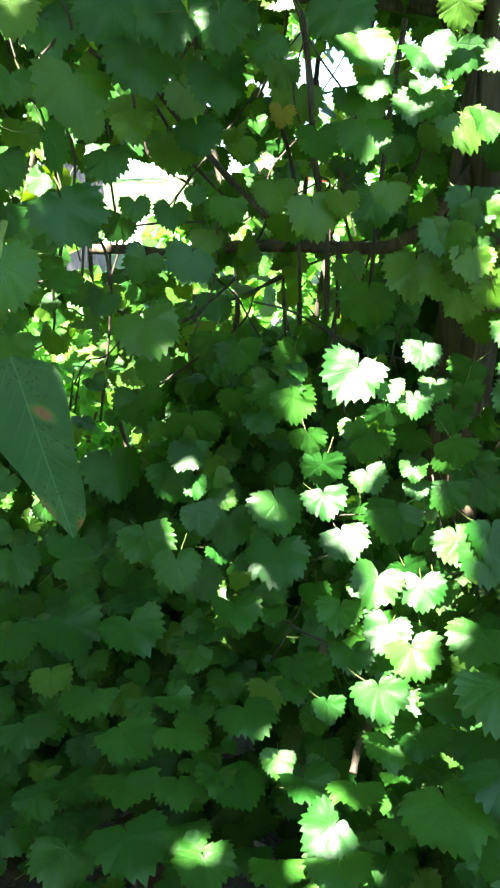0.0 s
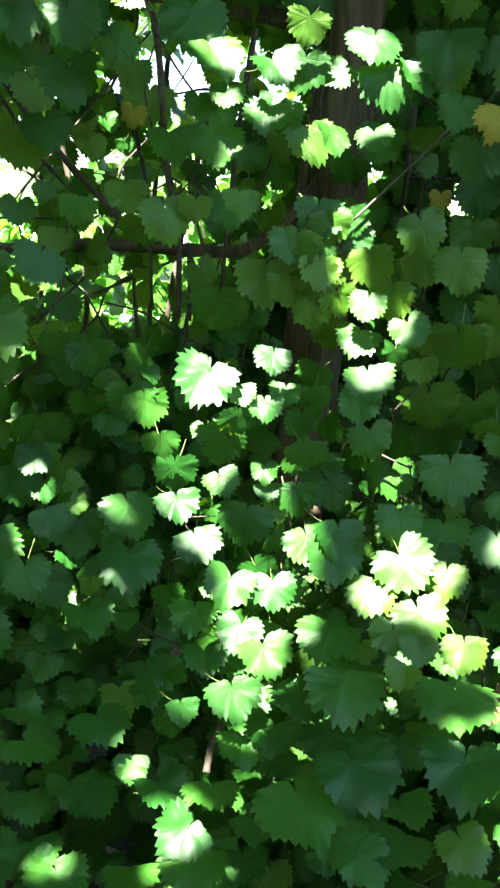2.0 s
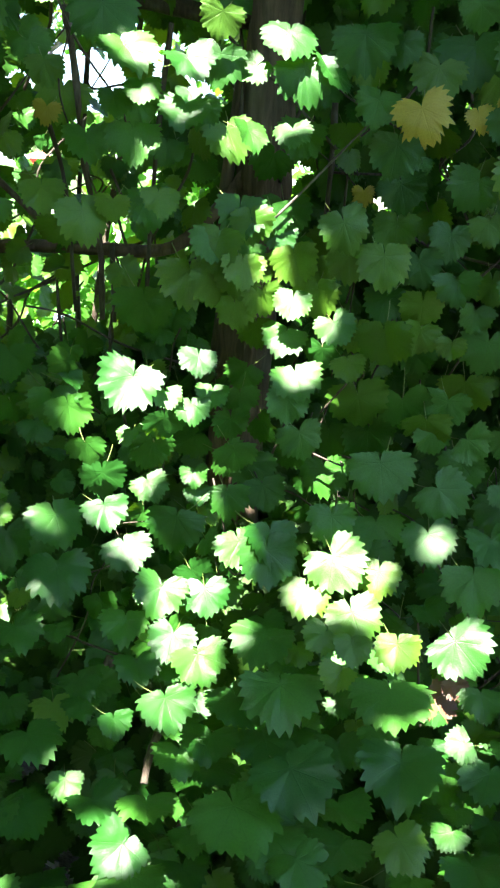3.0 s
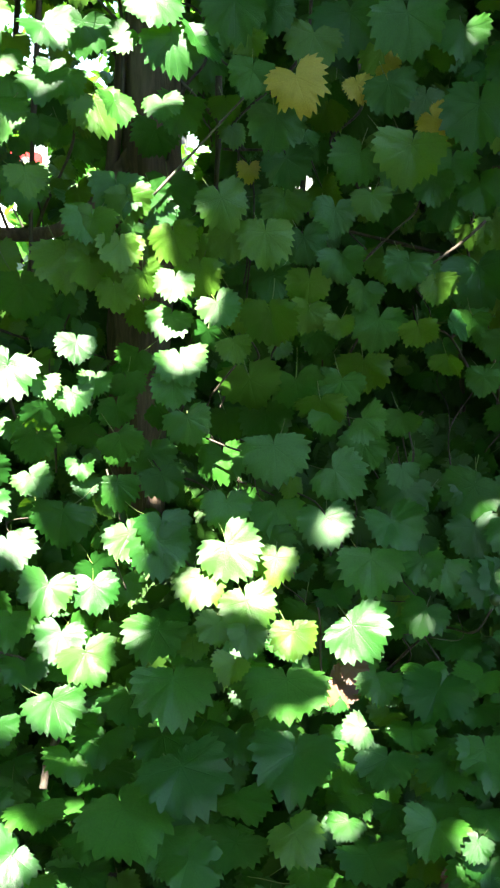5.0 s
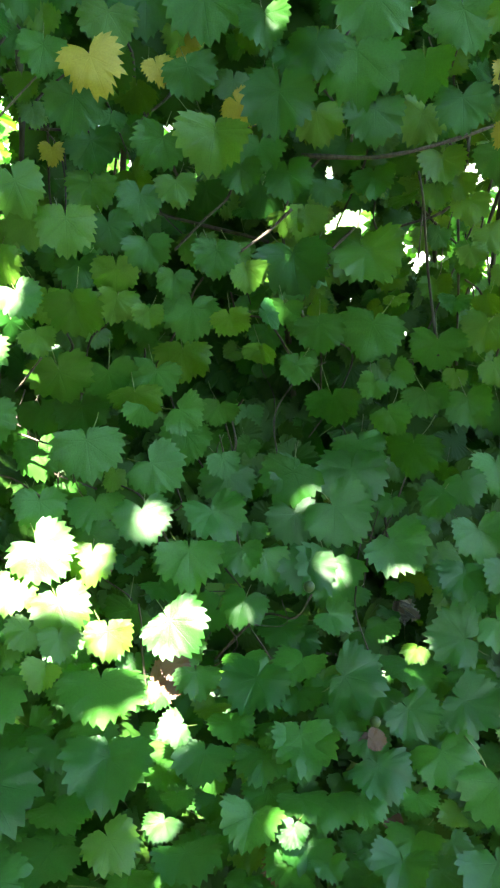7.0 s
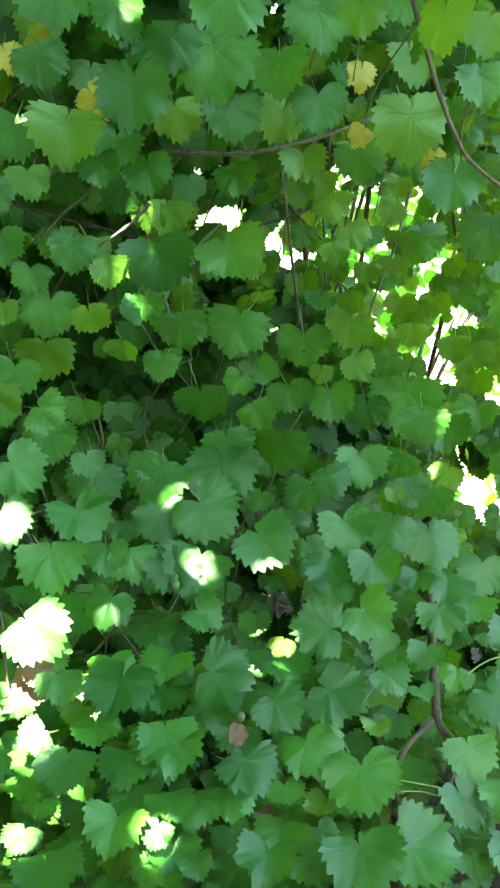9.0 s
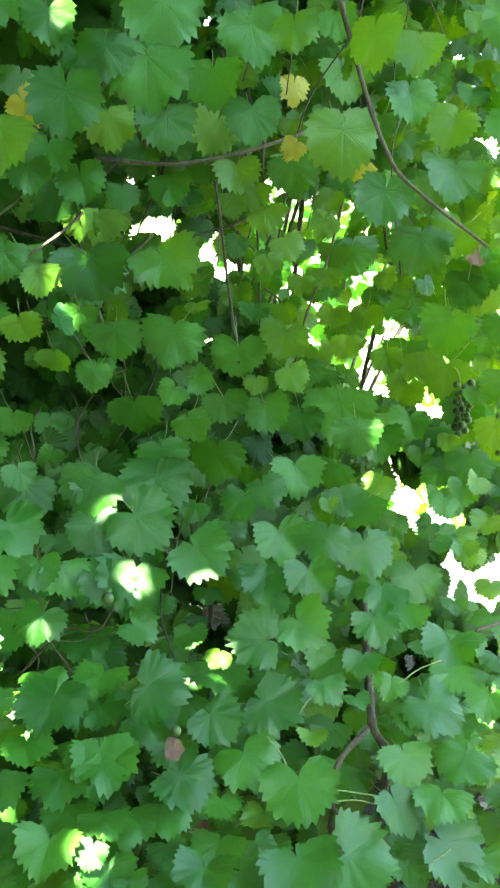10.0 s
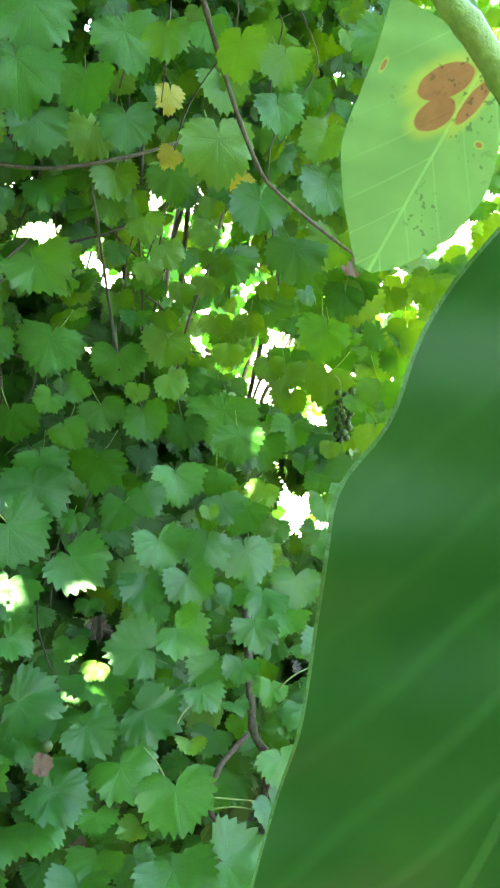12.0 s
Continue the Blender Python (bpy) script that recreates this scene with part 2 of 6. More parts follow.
def tube(points, r0, r1, sides=8, per=6, knots=0.0, rough=0.0, seed=1):
    """Vertices and faces of a tapered, slightly uneven tube with closed ends; knots: swelling at every few rings."""
    rng = random.Random(seed)
    line = bezier_line(points, per)
    n = len(line)
    verts, faces = [], []
    side = None
    for i, c in enumerate(line):
        ahead = (line[min(i + 1, n - 1)] - line[max(i - 1, 0)]).normalized()
        if side is None:
            side = ahead.orthogonal().normalized()
        side = (side - ahead * side.dot(ahead)).normalized()
        up = ahead.cross(side)
        r = r0 + (r1 - r0) * i / (n - 1)
        if knots and i % 5 == 2:
            r *= 1 + knots
        for j in range(sides):
            a = 2 * math.pi * j / sides
            q = r * (1 + rough * (rng.random() - 0.5) + rough * 0.6 * math.sin(3 * a + i * 0.13))
            verts.append(c + side * (q * math.cos(a)) + up * (q * math.sin(a)))
    for i in range(n - 1):
        for j in range(sides):
            k = (j + 1) % sides
            faces.append((i * sides + j, i * sides + k, (i + 1) * sides + k, (i + 1) * sides + j))
    faces.append(tuple(reversed(range(sides))))
    faces.append(tuple((n - 1) * sides + j for j in range(sides)))
    return verts, faces


def tube_mesh(name, mat, *args, **kw):
    v, f = tube(*args, **kw)
    return mesh_of(name, v, f, [mat])


def empty(name, x, y, z):
    ob = new(name)
    ob.location = (x, y, z)
    ob.empty_display_size = 0.1
    return ob


def under(ob):
    """Turns places in the world into places under the thing."""
    return Matrix.Translation(-Vector(ob.location))


# ---- ground and distance ----
def ground_height(x, y):
    """Flat under the vine; beyond it a bank rises, most towards the west."""
    rise = max(0.0, y - 3.5)
    west = 1.0 / (1.0 + math.exp(max(-20.0, min(20.0, (x - 0.16 * y) / max(1.0, 0.10 * abs(y))))))
    far = min(rise, 30.0)
    return 0.105 * far * west + 0.012 * far


def ground_sheet(name, xs, ys, mat, lift=0.0, bumpy=0.0):
    verts = [(x, y, ground_height(x, y) + lift + bumpy * noise.noise((x * 1.7, y * 1.7, 0))) for y in ys for x in xs]
    w = len(xs)
    faces = [(j * w + i, j * w + i + 1, (j + 1) * w + i + 1, (j + 1) * w + i) for j in range(len(ys) - 1) for i in range(w - 1)]
    return tagged(new(name, mesh_of(name, verts, faces, [mat])), kind="structure")


def spread(lo, hi, n):
    return [lo + (hi - lo) * i / (n - 1) for i in range(n)]


LAWN = surface_material("lawn", (0.024, 0.062, 0.012), (0.060, 0.100, 0.022), 0.9, 0.9, 0.6, 0.03, 40.0)
SOIL = surface_material("leaf_mould", (0.014, 0.010, 0.006), (0.040, 0.029, 0.017), 6.0, 0.95, 0.8, 0.02, 10.0)
CONCRETE = surface_material("pale_concrete", (0.50, 0.48, 0.45), (0.62, 0.60, 0.57), 0.8, 0.85, 0.2, 0.004, 60.0)
wide = sorted(set([-900, -400, -150, -70] + spread(-40, 40, 61) + [70, 150, 400, 900]))
deep = sorted(set([-900, -300, -100, -40, -20] + spread(-10, 40, 51) + [60, 120, 300, 900]))
tagged(ground_sheet("ground", wide, deep, LAWN), "sunlit mown lawn on a rising bank beyond the vine", "lawn")
# Runs unseen far in front of the vine to cut light off the lawn.
tagged(ground_sheet("soil", spread(-2.4, 2.7, 30), spread(-2.6, 3.0, 31), SOIL, 0.02, 0.025), "dark leaf mould under the vine, added over the open side to cut bounce light", "soil")
tagged(ground_sheet("road", spread(-40, 40, 41), spread(13.5, 19.0, 8), CONCRETE, 0.02), "pale sun-bleached road beyond the lawn", "road")
tagged(ground_sheet("pavement", spread(-14, 2.7, 20), spread(7.2, 8.8, 4), CONCRETE, 0.02), "pale concrete path across the lawn", "path")
tagged(ground_sheet("driveway", spread(2.78, 8.5, 9), spread(2.0, 13.3, 14), CONCRETE, 0.016), "pale concrete driveway in full sun", "driveway")


# ---- leaves ----
def grape_outline(seed, deep=0.0):
    """Angle from the tip and radius of a broad kidney-shaped blade with coarse pointed teeth that lean to the tip; the stalk joins at the origin."""
    rng = random.Random(seed)
    lobe, open_half = rng.uniform(0.0, 0.065) + deep, rng.choice((6, 8, 10, 14, 20, 32))
    notch, top = 180 - open_half, rng.uniform(0.20, 0.44)
    keys = [(0, 1.08), (14, 0.98), (29, 0.91 - lobe), (46, 0.96), (66, 0.88 - lobe * 0.8), (90, 0.88 - lobe * 0.3)]
    keys += [(b, min(0.84 - 0.003 * (b - 100), top / -math.cos(radians(b)) + 0.05)) for b in (102, 114, 126, 140, 152, 164) if b < notch] + [(notch, (top + 0.03) * 0.9)]
    halves = []
    for s in (-1, 1):
        uneven = [q[1] * (1 + 0.09 * (rng.random() - 0.5)) if q[0] else q[1] for q in keys]

        def at(a):
            return float(np.interp(a, [q[0] for q in keys], uneven))
        half, a = [], rng.uniform(6, 9)
        while a < notch - 4:
            step = rng.uniform(10, 17)
            tooth = rng.uniform(0.075, 0.14) * (0.75 if a > 120 else 1.0) * (1 + 2.5 * deep)
            half.append((a, at(a) * (1 - 0.55 * tooth)))
            half.append((a + step * 0.26, at(a + step * 0.26) * (1 + 0.80 * tooth)))
            half.append((a + step * 0.60, at(a + step * 0.60) * (1 + 0.22 * tooth)))
            a += step
        half = [q for q in half if q[0] < notch - 1]
        half += [(notch, at(notch)), (notch + 0.35 * open_half, top * 0.6), (notch + 0.7 * open_half, top * 0.22)]
        halves.append([(s * b, r) for b, r in half])
    pts = [(-180, 0.05)] + halves[0][::-1] + [(0, 1.12)] + halves[1] + [(180, 0.05)]
    return [(radians(a), r) for a, r in pts]


def grape_leaf_mesh(name, mat, seed, stalk=True, deep=0.0):
    """A leaf 1 wide, blade in the XY plane, tip towards -Y, upper face towards +Z, the middle of the blade at the origin."""
    rng = random.Random(seed * 7 + 3)
    out = grape_outline(seed, deep)
    n = len(out) - 1
    rings = (0.28, 0.56, 0.80, 1.0)
    cup, fold, curl, twist = rng.uniform(-0.15, 0.2), rng.uniform(-0.02, 0.28), rng.uniform(0.0, 0.5), rng.uniform(-0.2, 0.2)
    if seed % 5 == 0:
        fold, curl = rng.uniform(0.40, 0.65), rng.uniform(0.3, 0.7)
    verts, uvs = [Vector((0, 0, 0))], [(0.5, 0.5)]
    even = [sum(q[1] for q in out[max(0, j - 4):j + 5]) / len(out[max(0, j - 4):j + 5]) for j in range(n + 1)]
    for ring in rings:
        for (a, r), soft in zip(out, even):
            q = ring * (r if ring == 1.0 else min(soft, r * 1.15))
            x, y = q * math.sin(a), -q * math.cos(a)
            ribs = (math.cos(a * 7.83) - 1) * -0.004 * q
            z = fold * math.sqrt(x * x + 0.03) * 0.8 + ribs - curl * q * q * 0.30 + cup * x * x + twist * x * y
            z += 0.20 * q * noise.noise((x * 1.9 + seed * 5, y * 1.9, 1.7)) + 0.06 * q * noise.noise((x * 6 + seed, y * 6, 3.1))
            if ring == 1.0:
                z += 0.03 * (rng.random() - 0.5)
            verts.append(Vector((x, y, z)))
            uvs.append((0.5 + x * 0.5, 0.5 - y * 0.5))
    m = n + 1
    faces = [(0, 1 + j, 2 + j) for j in range(n)]
    for k in range(len(rings) - 1):
        for j in range(n):
            a = 1 + k * m + j
            faces.append((a, a + m, a + m + 1, a + 1))
    slots = [0] * len(faces)
    size = max(v.x for v in verts) - min(v.x for v in verts)
    mid = Vector((0, (max(v.y for v in verts) + min(v.y for v in verts)) / 2, 0))
    if stalk:
        bend = rng.uniform(-0.5, 0.5)
        v, f = tube([(0, 0, -0.01), (bend * 0.4, 0.16, -0.14), (bend * 1.0, 0.42, -0.38 - 0.1 * (seed % 3)), (bend * 1.5, 0.75, -0.62 - 0.1 * (seed % 3))], 0.016, 0.013, 5, 2)
        at = len(verts)
        verts += v
        uvs += [(0.9, 0.9)] * len(v)
        faces += [tuple(i + at for i in q) for q in f]
        slots += [1] * len(f)
    return mesh_of(name, [(v - mid) / size for v in verts], faces, [mat, STALK], uvs, True, slots)


LEAVES = {
    "green": [grape_leaf_mesh("grape_leaf", GREEN, s) for s in range(1, 21)],
    "olive": [grape_leaf_mesh("olive_leaf", OLIVE, s) for s in range(21, 31)],
    "yellow": [grape_leaf_mesh("yellow_leaf", YELLOW, s, True, 0.15) for s in range(41, 44)],
}
GLADE = Vector((0.36, 0.32, 1.5))           # the open side, from which the vine gets its light
STAND = Vector((0.464, 0.332, 1.5))         # its eastern end, whence the gaps to the driveway open


def facing(p, spin, lean, tip, rng_turn=0.0):
    """The turn of a leaf at p whose upper face looks to the open side, tilted by lean (sideways) and tip (up), spun in its plane."""
    n = (GLADE - Vector(p)).normalized()
    right = Vector((0, 0, 1)).cross(n).normalized()
    n = (Matrix.Rotation(radians(lean), 3, "Z") @ n)
    right = Vector((0, 0, 1)).cross(n).normalized()
    n = Matrix.Rotation(radians(-tip), 3, right) @ n
    up = n.cross(right)
    m = Matrix((right, up, n)).transposed() @ Matrix.Rotation(radians(spin), 3, "Z")
    return m.to_4x4()


def sheet(x, z):
    """How far back the leafy face of the vine stands at x and height z: it bulges towards the open side lower down."""
    belly = float(np.interp(x, [0.1, 0.5], [0.20, 0.43]))
    y = 1.56 - belly * max(0.0, 1.05 - z) / 0.35
    y += float(np.interp(x, [-0.4, 0.05], [0.15, 0.0])) - float(np.interp(x, [1.0, 1.3], [0.0, 0.06])) - float(np.interp(z, [1.7, 2.0], [0.0, 0.12]))
    return max(y, 0.85)


VINES = []
for x in (-0.55, -0.15, 0.20, 0.55, 0.90, 1.25, 1.55, 1.85, 2.20):
    VINES.append(empty("grapevine", x, 2.25, 0.02))
BACK_VINES = [empty("grapevine", x, 2.75, 0.02) for x in (-0.5, 1.35, 1.95, 0.1, 1.5, 2.1, -0.2)]
LOW_VINES = [empty("grapevine", x, 1.75, 0.02) for x in (0.95, 1.6, -0.1)]
COUNT = {v: 0 for v in VINES + BACK_VINES + LOW_VINES}
PLACED, FLECKS, OPENINGS = [], [], []


def vine_near(x):
    return min(VINES, key=lambda v: abs(v.location.x - x))


def leaf_at(x, y, z, size, spin, tone="green", lean=None, tip=None, vine=None, loose=14):
    """One leaf of the nearest vine, as wide as size; spin: how far its tip swings to the right of straight down."""
    vine = vine or vine_near(x)
    rng = random.Random(int(x * 1000) * 7919 + int(z * 1000) * 104729 + int(size * 1000))
    lean = rng.uniform(-22, 22) if lean is None else lean
    tip = float(np.interp(z, [0.80, 0.98, 1.10, 1.3, 1.45, 1.65], [42, 16, -20, -18, 5, 16])) + rng.uniform(-14, 14) if tip is None else tip
    ob = new("leaf", rng.choice(LEAVES[tone]))
    ob.parent = vine
    m = facing((x, y, z), spin + rng.uniform(-loose, loose), lean, tip)
    ob.matrix_basis = under(vine) @ Matrix.Translation((x, y, z)) @ m @ Matrix.Diagonal((size, size, size, 1))
    if tone == "yellow":
        ob["label"] = "yellowed leaf"
    COUNT[vine] += 1
    PLACED.append((Vector((x, y, z)), size / 2))
    return ob


def sunfleck(x, y, z, r):
    """A spot of the vine kept sunlit by leaving out leaves sunward of it."""
    FLECKS.append((Vector((x, y, z)), r * (1.12 if x < 0.71 else 0.82)))


def opening(turn, rise, r, far=True, stand=GLADE):
    """A hole through the foliage, as one looks out from stand: degrees to the right of +Y, rise, its radius in degrees; far: through to the distance."""
    OPENINGS.append((turn, rise, r, far, stand))


def blocked(p, size, wall=True):
    seen = []
    for stand in (GLADE, STAND):
        v = Vector(p) - stand
        seen.append((math.degrees(math.atan2(v.x, v.y)), math.degrees(math.atan2(v.z, math.hypot(v.x, v.y))), math.degrees((0.26 if stand is GLADE else 0.18) * size / v.length)))
    for a, b, r, far, stand in OPENINGS:
        turn, rise, own = seen[0 if stand is GLADE else 1]
        if (far or wall) and math.hypot((turn - a) * math.cos(radians(rise)), rise - b) < r + own:
            return True
    return False


def in_sunshaft(p, size):
    for q, r in FLECKS:
        v = Vector(p) - q
        d = v.dot(SUN)
        if d > 0.03 and (v - SUN * d).length < r + 0.40 * size:
            return True
    return False


# ---- openings through the foliage ----
opening(-22.92, 3.69, 0.627)
opening(-22.33, 0.35, 0.549)
opening(-25.99, 3.37, 0.313)
opening(-17.27, 2.03, 2.429)
opening(-20.21, 2.26, 1.175)
opening(-18.09, -0.85, 1.959)
opening(-21.32, -2.41, 1.175)
opening(-8.89, 7.85, 0.431)
opening(-12.15, 8.40, 0.313)
opening(-5.95, 7.79, 0.470)
opening(-6.61, 2.01, 0.627)
opening(-2.89, 2.65, 0.940)
opening(-5.42, -1.34, 0.862)
opening(-3.89, 10.55, 0.980)
opening(19.21, -7.65, 0.353)
opening(7.35, 4.03, 0.313)
opening(6.90, 1.64, 0.431)
opening(12.39, 3.20, 0.470)
opening(14.22, 1.46, 0.705)
opening(2.49, 10.47, 0.784)
opening(55.02, -21.41, 1.881)
opening(53.31, -22.05, 0.940)
opening(52.91, -23.89, 0.784)
opening(55.78, -23.39, 1.019)
opening(53.39, -16.66, 0.549)
opening(34.67, -27.19, 0.862, False)
opening(28.96, -30.23, 0.784, False)
opening(44.89, -27.82, 0.470, False)
opening(48.37, -36.71, 1.019, False)
opening(45.42, -38.97, 0.784, False)
opening(48.44, -28.76, 0.705, False)
opening(12.86, -31.56, 0.627, False)
opening(-13.34, -34.49, 1.332, False)
opening(-12.26, -40.97, 0.940, False)
opening(-24.05, -7.48, 2.273, False)
opening(-22.79, -9.83, 2.429, False)
opening(-20.77, -12.28, 1.959, False)
opening(-21.62, -14.53, 1.881, False)
opening(-28.97, -16.76, 1.567, False)
opening(-24.06, -13.16, 1.959, False)
opening(-13.13, -5.34, 2.351, False)
opening(-8.84, -5.84, 1.567, False)
opening(-5.78, -3.98, 1.567, False)
opening(-18.97, -13.19, 1.567, False)
opening(-17.58, -6.31, 1.567, False)
opening(37.22, -2.08, 2.743, False)
opening(40.72, -1.86, 2.351, False)
opening(37.83, -6.35, 2.351, False)
opening(41.73, -6.09, 2.351, False)
opening(44.11, -8.84, 1.959, False)
opening(41.24, -9.06, 1.567, False)
opening(47.16, -10.79, 1.959, False)
opening(37.08, 0.69, 1.959, False)
opening(45.05, -3.69, 1.567, False)
opening(48.62, -18.75, 1.959, False)
opening(46.02, -19.05, 0.940, False)
opening(-6.75, -3.86, 1.959, False)
opening(-10.87, -3.87, 1.959, False)
opening(-10.51, 8.82, 0.61)
opening(-11.38, 8.60, 0.28)
opening(-8.73, 11.47, 0.40)
opening(-8.22, 10.47, 0.33)
opening(-6.11, 10.07, 0.42)
opening(-6.48, 8.09, 0.37)
opening(-4.68, 8.52, 0.33)
opening(-3.04, 8.43, 0.37)
opening(-6.86, 5.82, 0.24)
opening(-1.62, 10.63, 0.30)
opening(-12.07, 3.42, 0.42)
opening(-10.48, 3.84, 0.37)
opening(-3.56, 2.16, 0.54)
opening(-4.31, 0.87, 0.33)
opening(-0.53, 1.34, 0.30)
opening(-9.68, 0.54, 0.21)
opening(-8.19, 1.83, 0.19)
opening(-0.29, -1.62, 0.26)
opening(-2.21, -2.99, 0.30)
opening(-4.33, -3.78, 0.37)
opening(-7.00, -3.44, 0.30)
opening(-7.21, -4.65, 0.26)
opening(-2.98, -1.31, 0.24)
opening(-13.57, -6.06, 0.28)
opening(-10.62, -5.71, 0.30)
opening(-6.87, -6.28, 0.21)
opening(18.25, -5.77, 0.35)
opening(20.47, -8.96, 0.31)
opening(16.91, 3.82, 0.45)
opening(18.47, 1.15, 0.35)
opening(14.03, 1.34, 0.31)
opening(21.37, 6.75, 0.28)
opening(27.29, 1.00, 0.52)
opening(29.04, -6.83, 0.42)
opening(32.37, -8.97, 0.38)
opening(24.81, 0.61, 0.41, True, STAND)
opening(23.95, 1.28, 0.35, True, STAND)
opening(25.40, -2.05, 0.88, True, STAND)
opening(26.90, -2.17, 0.99, True, STAND)
opening(24.66, -2.99, 0.52, True, STAND)
opening(29.95, -2.78, 0.50, True, STAND)
opening(30.00, -4.07, 0.64, True, STAND)
opening(29.03, -3.82, 0.44, True, STAND)
opening(30.42, -4.99, 0.50, True, STAND)
opening(31.93, -4.36, 0.79, True, STAND)
opening(26.81, -6.82, 0.47, True, STAND)
opening(29.91, -6.82, 0.51, True, STAND)
opening(33.17, -6.00, 0.44, True, STAND)
opening(29.22, -9.22, 0.44, True, STAND)
opening(30.99, -9.34, 0.59, True, STAND)
opening(28.58, -14.28, 0.33, True, STAND)
opening(29.17, -13.76, 0.33, True, STAND)
opening(31.10, -16.46, 0.29, True, STAND)
opening(35.38, -16.32, 0.52, True, STAND)
opening(37.08, 0.78, 0.61, True, STAND)
opening(36.56, 0.22, 0.38, True, STAND)
opening(39.35, -0.01, 0.31, True, STAND)
opening(40.55, -3.02, 0.45, True, STAND)
opening(38.37, -1.49, 0.28, True, STAND)
opening(40.22, -1.41, 0.28, True, STAND)
opening(41.86, -1.33, 0.31, True, STAND)
opening(35.76, -4.37, 0.38, True, STAND)
opening(37.05, -3.75, 0.38, True, STAND)
opening(40.09, -6.19, 0.46, True, STAND)
opening(34.91, -6.10, 0.40, True, STAND)
opening(37.07, -6.56, 0.40, True, STAND)
opening(45.22, 9.10, 0.33, True, STAND)
opening(36.82, -8.47, 0.47, True, STAND)
opening(37.15, -9.22, 0.40, True, STAND)
opening(41.29, -8.76, 0.32, True, STAND)
opening(43.44, -7.66, 0.49, True, STAND)
opening(41.02, -12.03, 0.73, True, STAND)
opening(40.91, -10.88, 0.40, True, STAND)
opening(41.89, -11.00, 0.47, True, STAND)
opening(42.79, -12.27, 0.47, True, STAND)
opening(45.22, -13.38, 0.50, True, STAND)
opening(45.86, -13.89, 0.32, True, STAND)
opening(43.20, -16.08, 0.33, True, STAND)
opening(43.77, -18.73, 0.54, True, STAND)
opening(43.73, -17.38, 0.44, True, STAND)
opening(44.76, -19.38, 0.68, True, STAND)
opening(45.31, -20.66, 0.68, True, STAND)
opening(45.87, -21.92, 0.60, True, STAND)
opening(46.46, -22.79, 0.42, True, STAND)
opening(48.05, -20.48, 0.49, True, STAND)
opening(48.92, -21.11, 0.42, True, STAND)
opening(48.90, -19.60, 0.31, True, STAND)
opening(48.05, -23.32, 0.42, True, STAND)
opening(48.77, -24.15, 0.47, True, STAND)
opening(49.49, -23.66, 0.47, True, STAND)
opening(48.34, -25.34, 0.41, True, STAND)
opening(49.76, -25.47, 0.35, True, STAND)
opening(46.04, -17.01, 0.28, True, STAND)
opening(47.65, -17.50, 0.42, True, STAND)
opening(37.98, -15.76, 0.29, True, STAND)
opening(48.53, -22.49, 0.35, True, STAND)
opening(43.67, -16.79, 0.4, True, STAND)
opening(43.78, -17.74, 0.45, True, STAND)
opening(44.16, -18.67, 0.5, True, STAND)
opening(45.04, -20.03, 0.55, True, STAND)
opening(45.59, -21.26, 0.55, True, STAND)
opening(46.17, -22.36, 0.5, True, STAND)
opening(46.61, -22.95, 0.4, True, STAND)
opening(30.00, -4.05, 0.45, True, STAND)
opening(33.17, -5.98, 0.35, True, STAND)
opening(36.84, -8.64, 0.4, True, STAND)
opening(45.23, -13.37, 0.4, True, STAND)

# ---- where the crown is left open for the sun ----
sunfleck(-0.576, 2.460, 1.201, 0.080)
sunfleck(-0.502, 2.513, 1.115, 0.096)
sunfleck(-0.377, 2.402, 1.057, 0.080)
sunfleck(-0.518, 2.432, 0.986, 0.080)
sunfleck(-0.293, 2.243, 0.989, 0.072)
sunfleck(-0.640, 2.514, 1.065, 0.080)
sunfleck(-0.230, 2.257, 1.172, 0.064)
sunfleck(-0.401, 2.413, 1.222, 0.072)
sunfleck(-0.552, 2.128, 0.900, 0.064)
sunfleck(-0.065, 2.305, 1.297, 0.072)
sunfleck(0.076, 2.267, 1.320, 0.064)
sunfleck(0.197, 2.211, 1.362, 0.064)
sunfleck(-0.190, 2.290, 1.279, 0.072)
sunfleck(-0.252, 1.419, 1.576, 0.008)
sunfleck(0.002, 1.499, 1.767, 0.012)
sunfleck(-0.282, 1.642, 1.771, 0.014)
sunfleck(-0.270, 1.642, 1.763, 0.012)
sunfleck(0.007, 1.286, 0.614, 0.017)
sunfleck(0.235, 1.553, 1.734, 0.017)
sunfleck(0.241, 1.548, 1.718, 0.023)
sunfleck(0.332, 1.560, 1.709, 0.017)
sunfleck(0.296, 1.545, 1.656, 0.018)
sunfleck(0.408, 1.536, 1.619, 0.015)
sunfleck(0.459, 1.546, 1.629, 0.015)
sunfleck(0.528, 1.560, 1.713, 0.013)
sunfleck(0.440, 1.542, 1.766, 0.019)
sunfleck(0.457, 1.535, 1.749, 0.020)
sunfleck(0.397, 1.561, 1.709, 0.011)
sunfleck(0.405, 1.563, 1.722, 0.012)
sunfleck(0.490, 1.513, 1.670, 0.011)
sunfleck(0.216, 1.566, 1.271, 0.029)
sunfleck(0.213, 1.561, 1.251, 0.029)
sunfleck(0.182, 1.590, 1.261, 0.011)
sunfleck(0.173, 1.593, 1.271, 0.009)
sunfleck(0.136, 1.569, 1.215, 0.013)
sunfleck(0.139, 1.560, 1.266, 0.006)
sunfleck(0.137, 1.562, 1.272, 0.007)
sunfleck(0.328, 1.568, 1.296, 0.016)
sunfleck(0.284, 1.570, 1.242, 0.011)
sunfleck(0.315, 1.562, 1.217, 0.015)
sunfleck(0.349, 1.566, 1.242, 0.010)
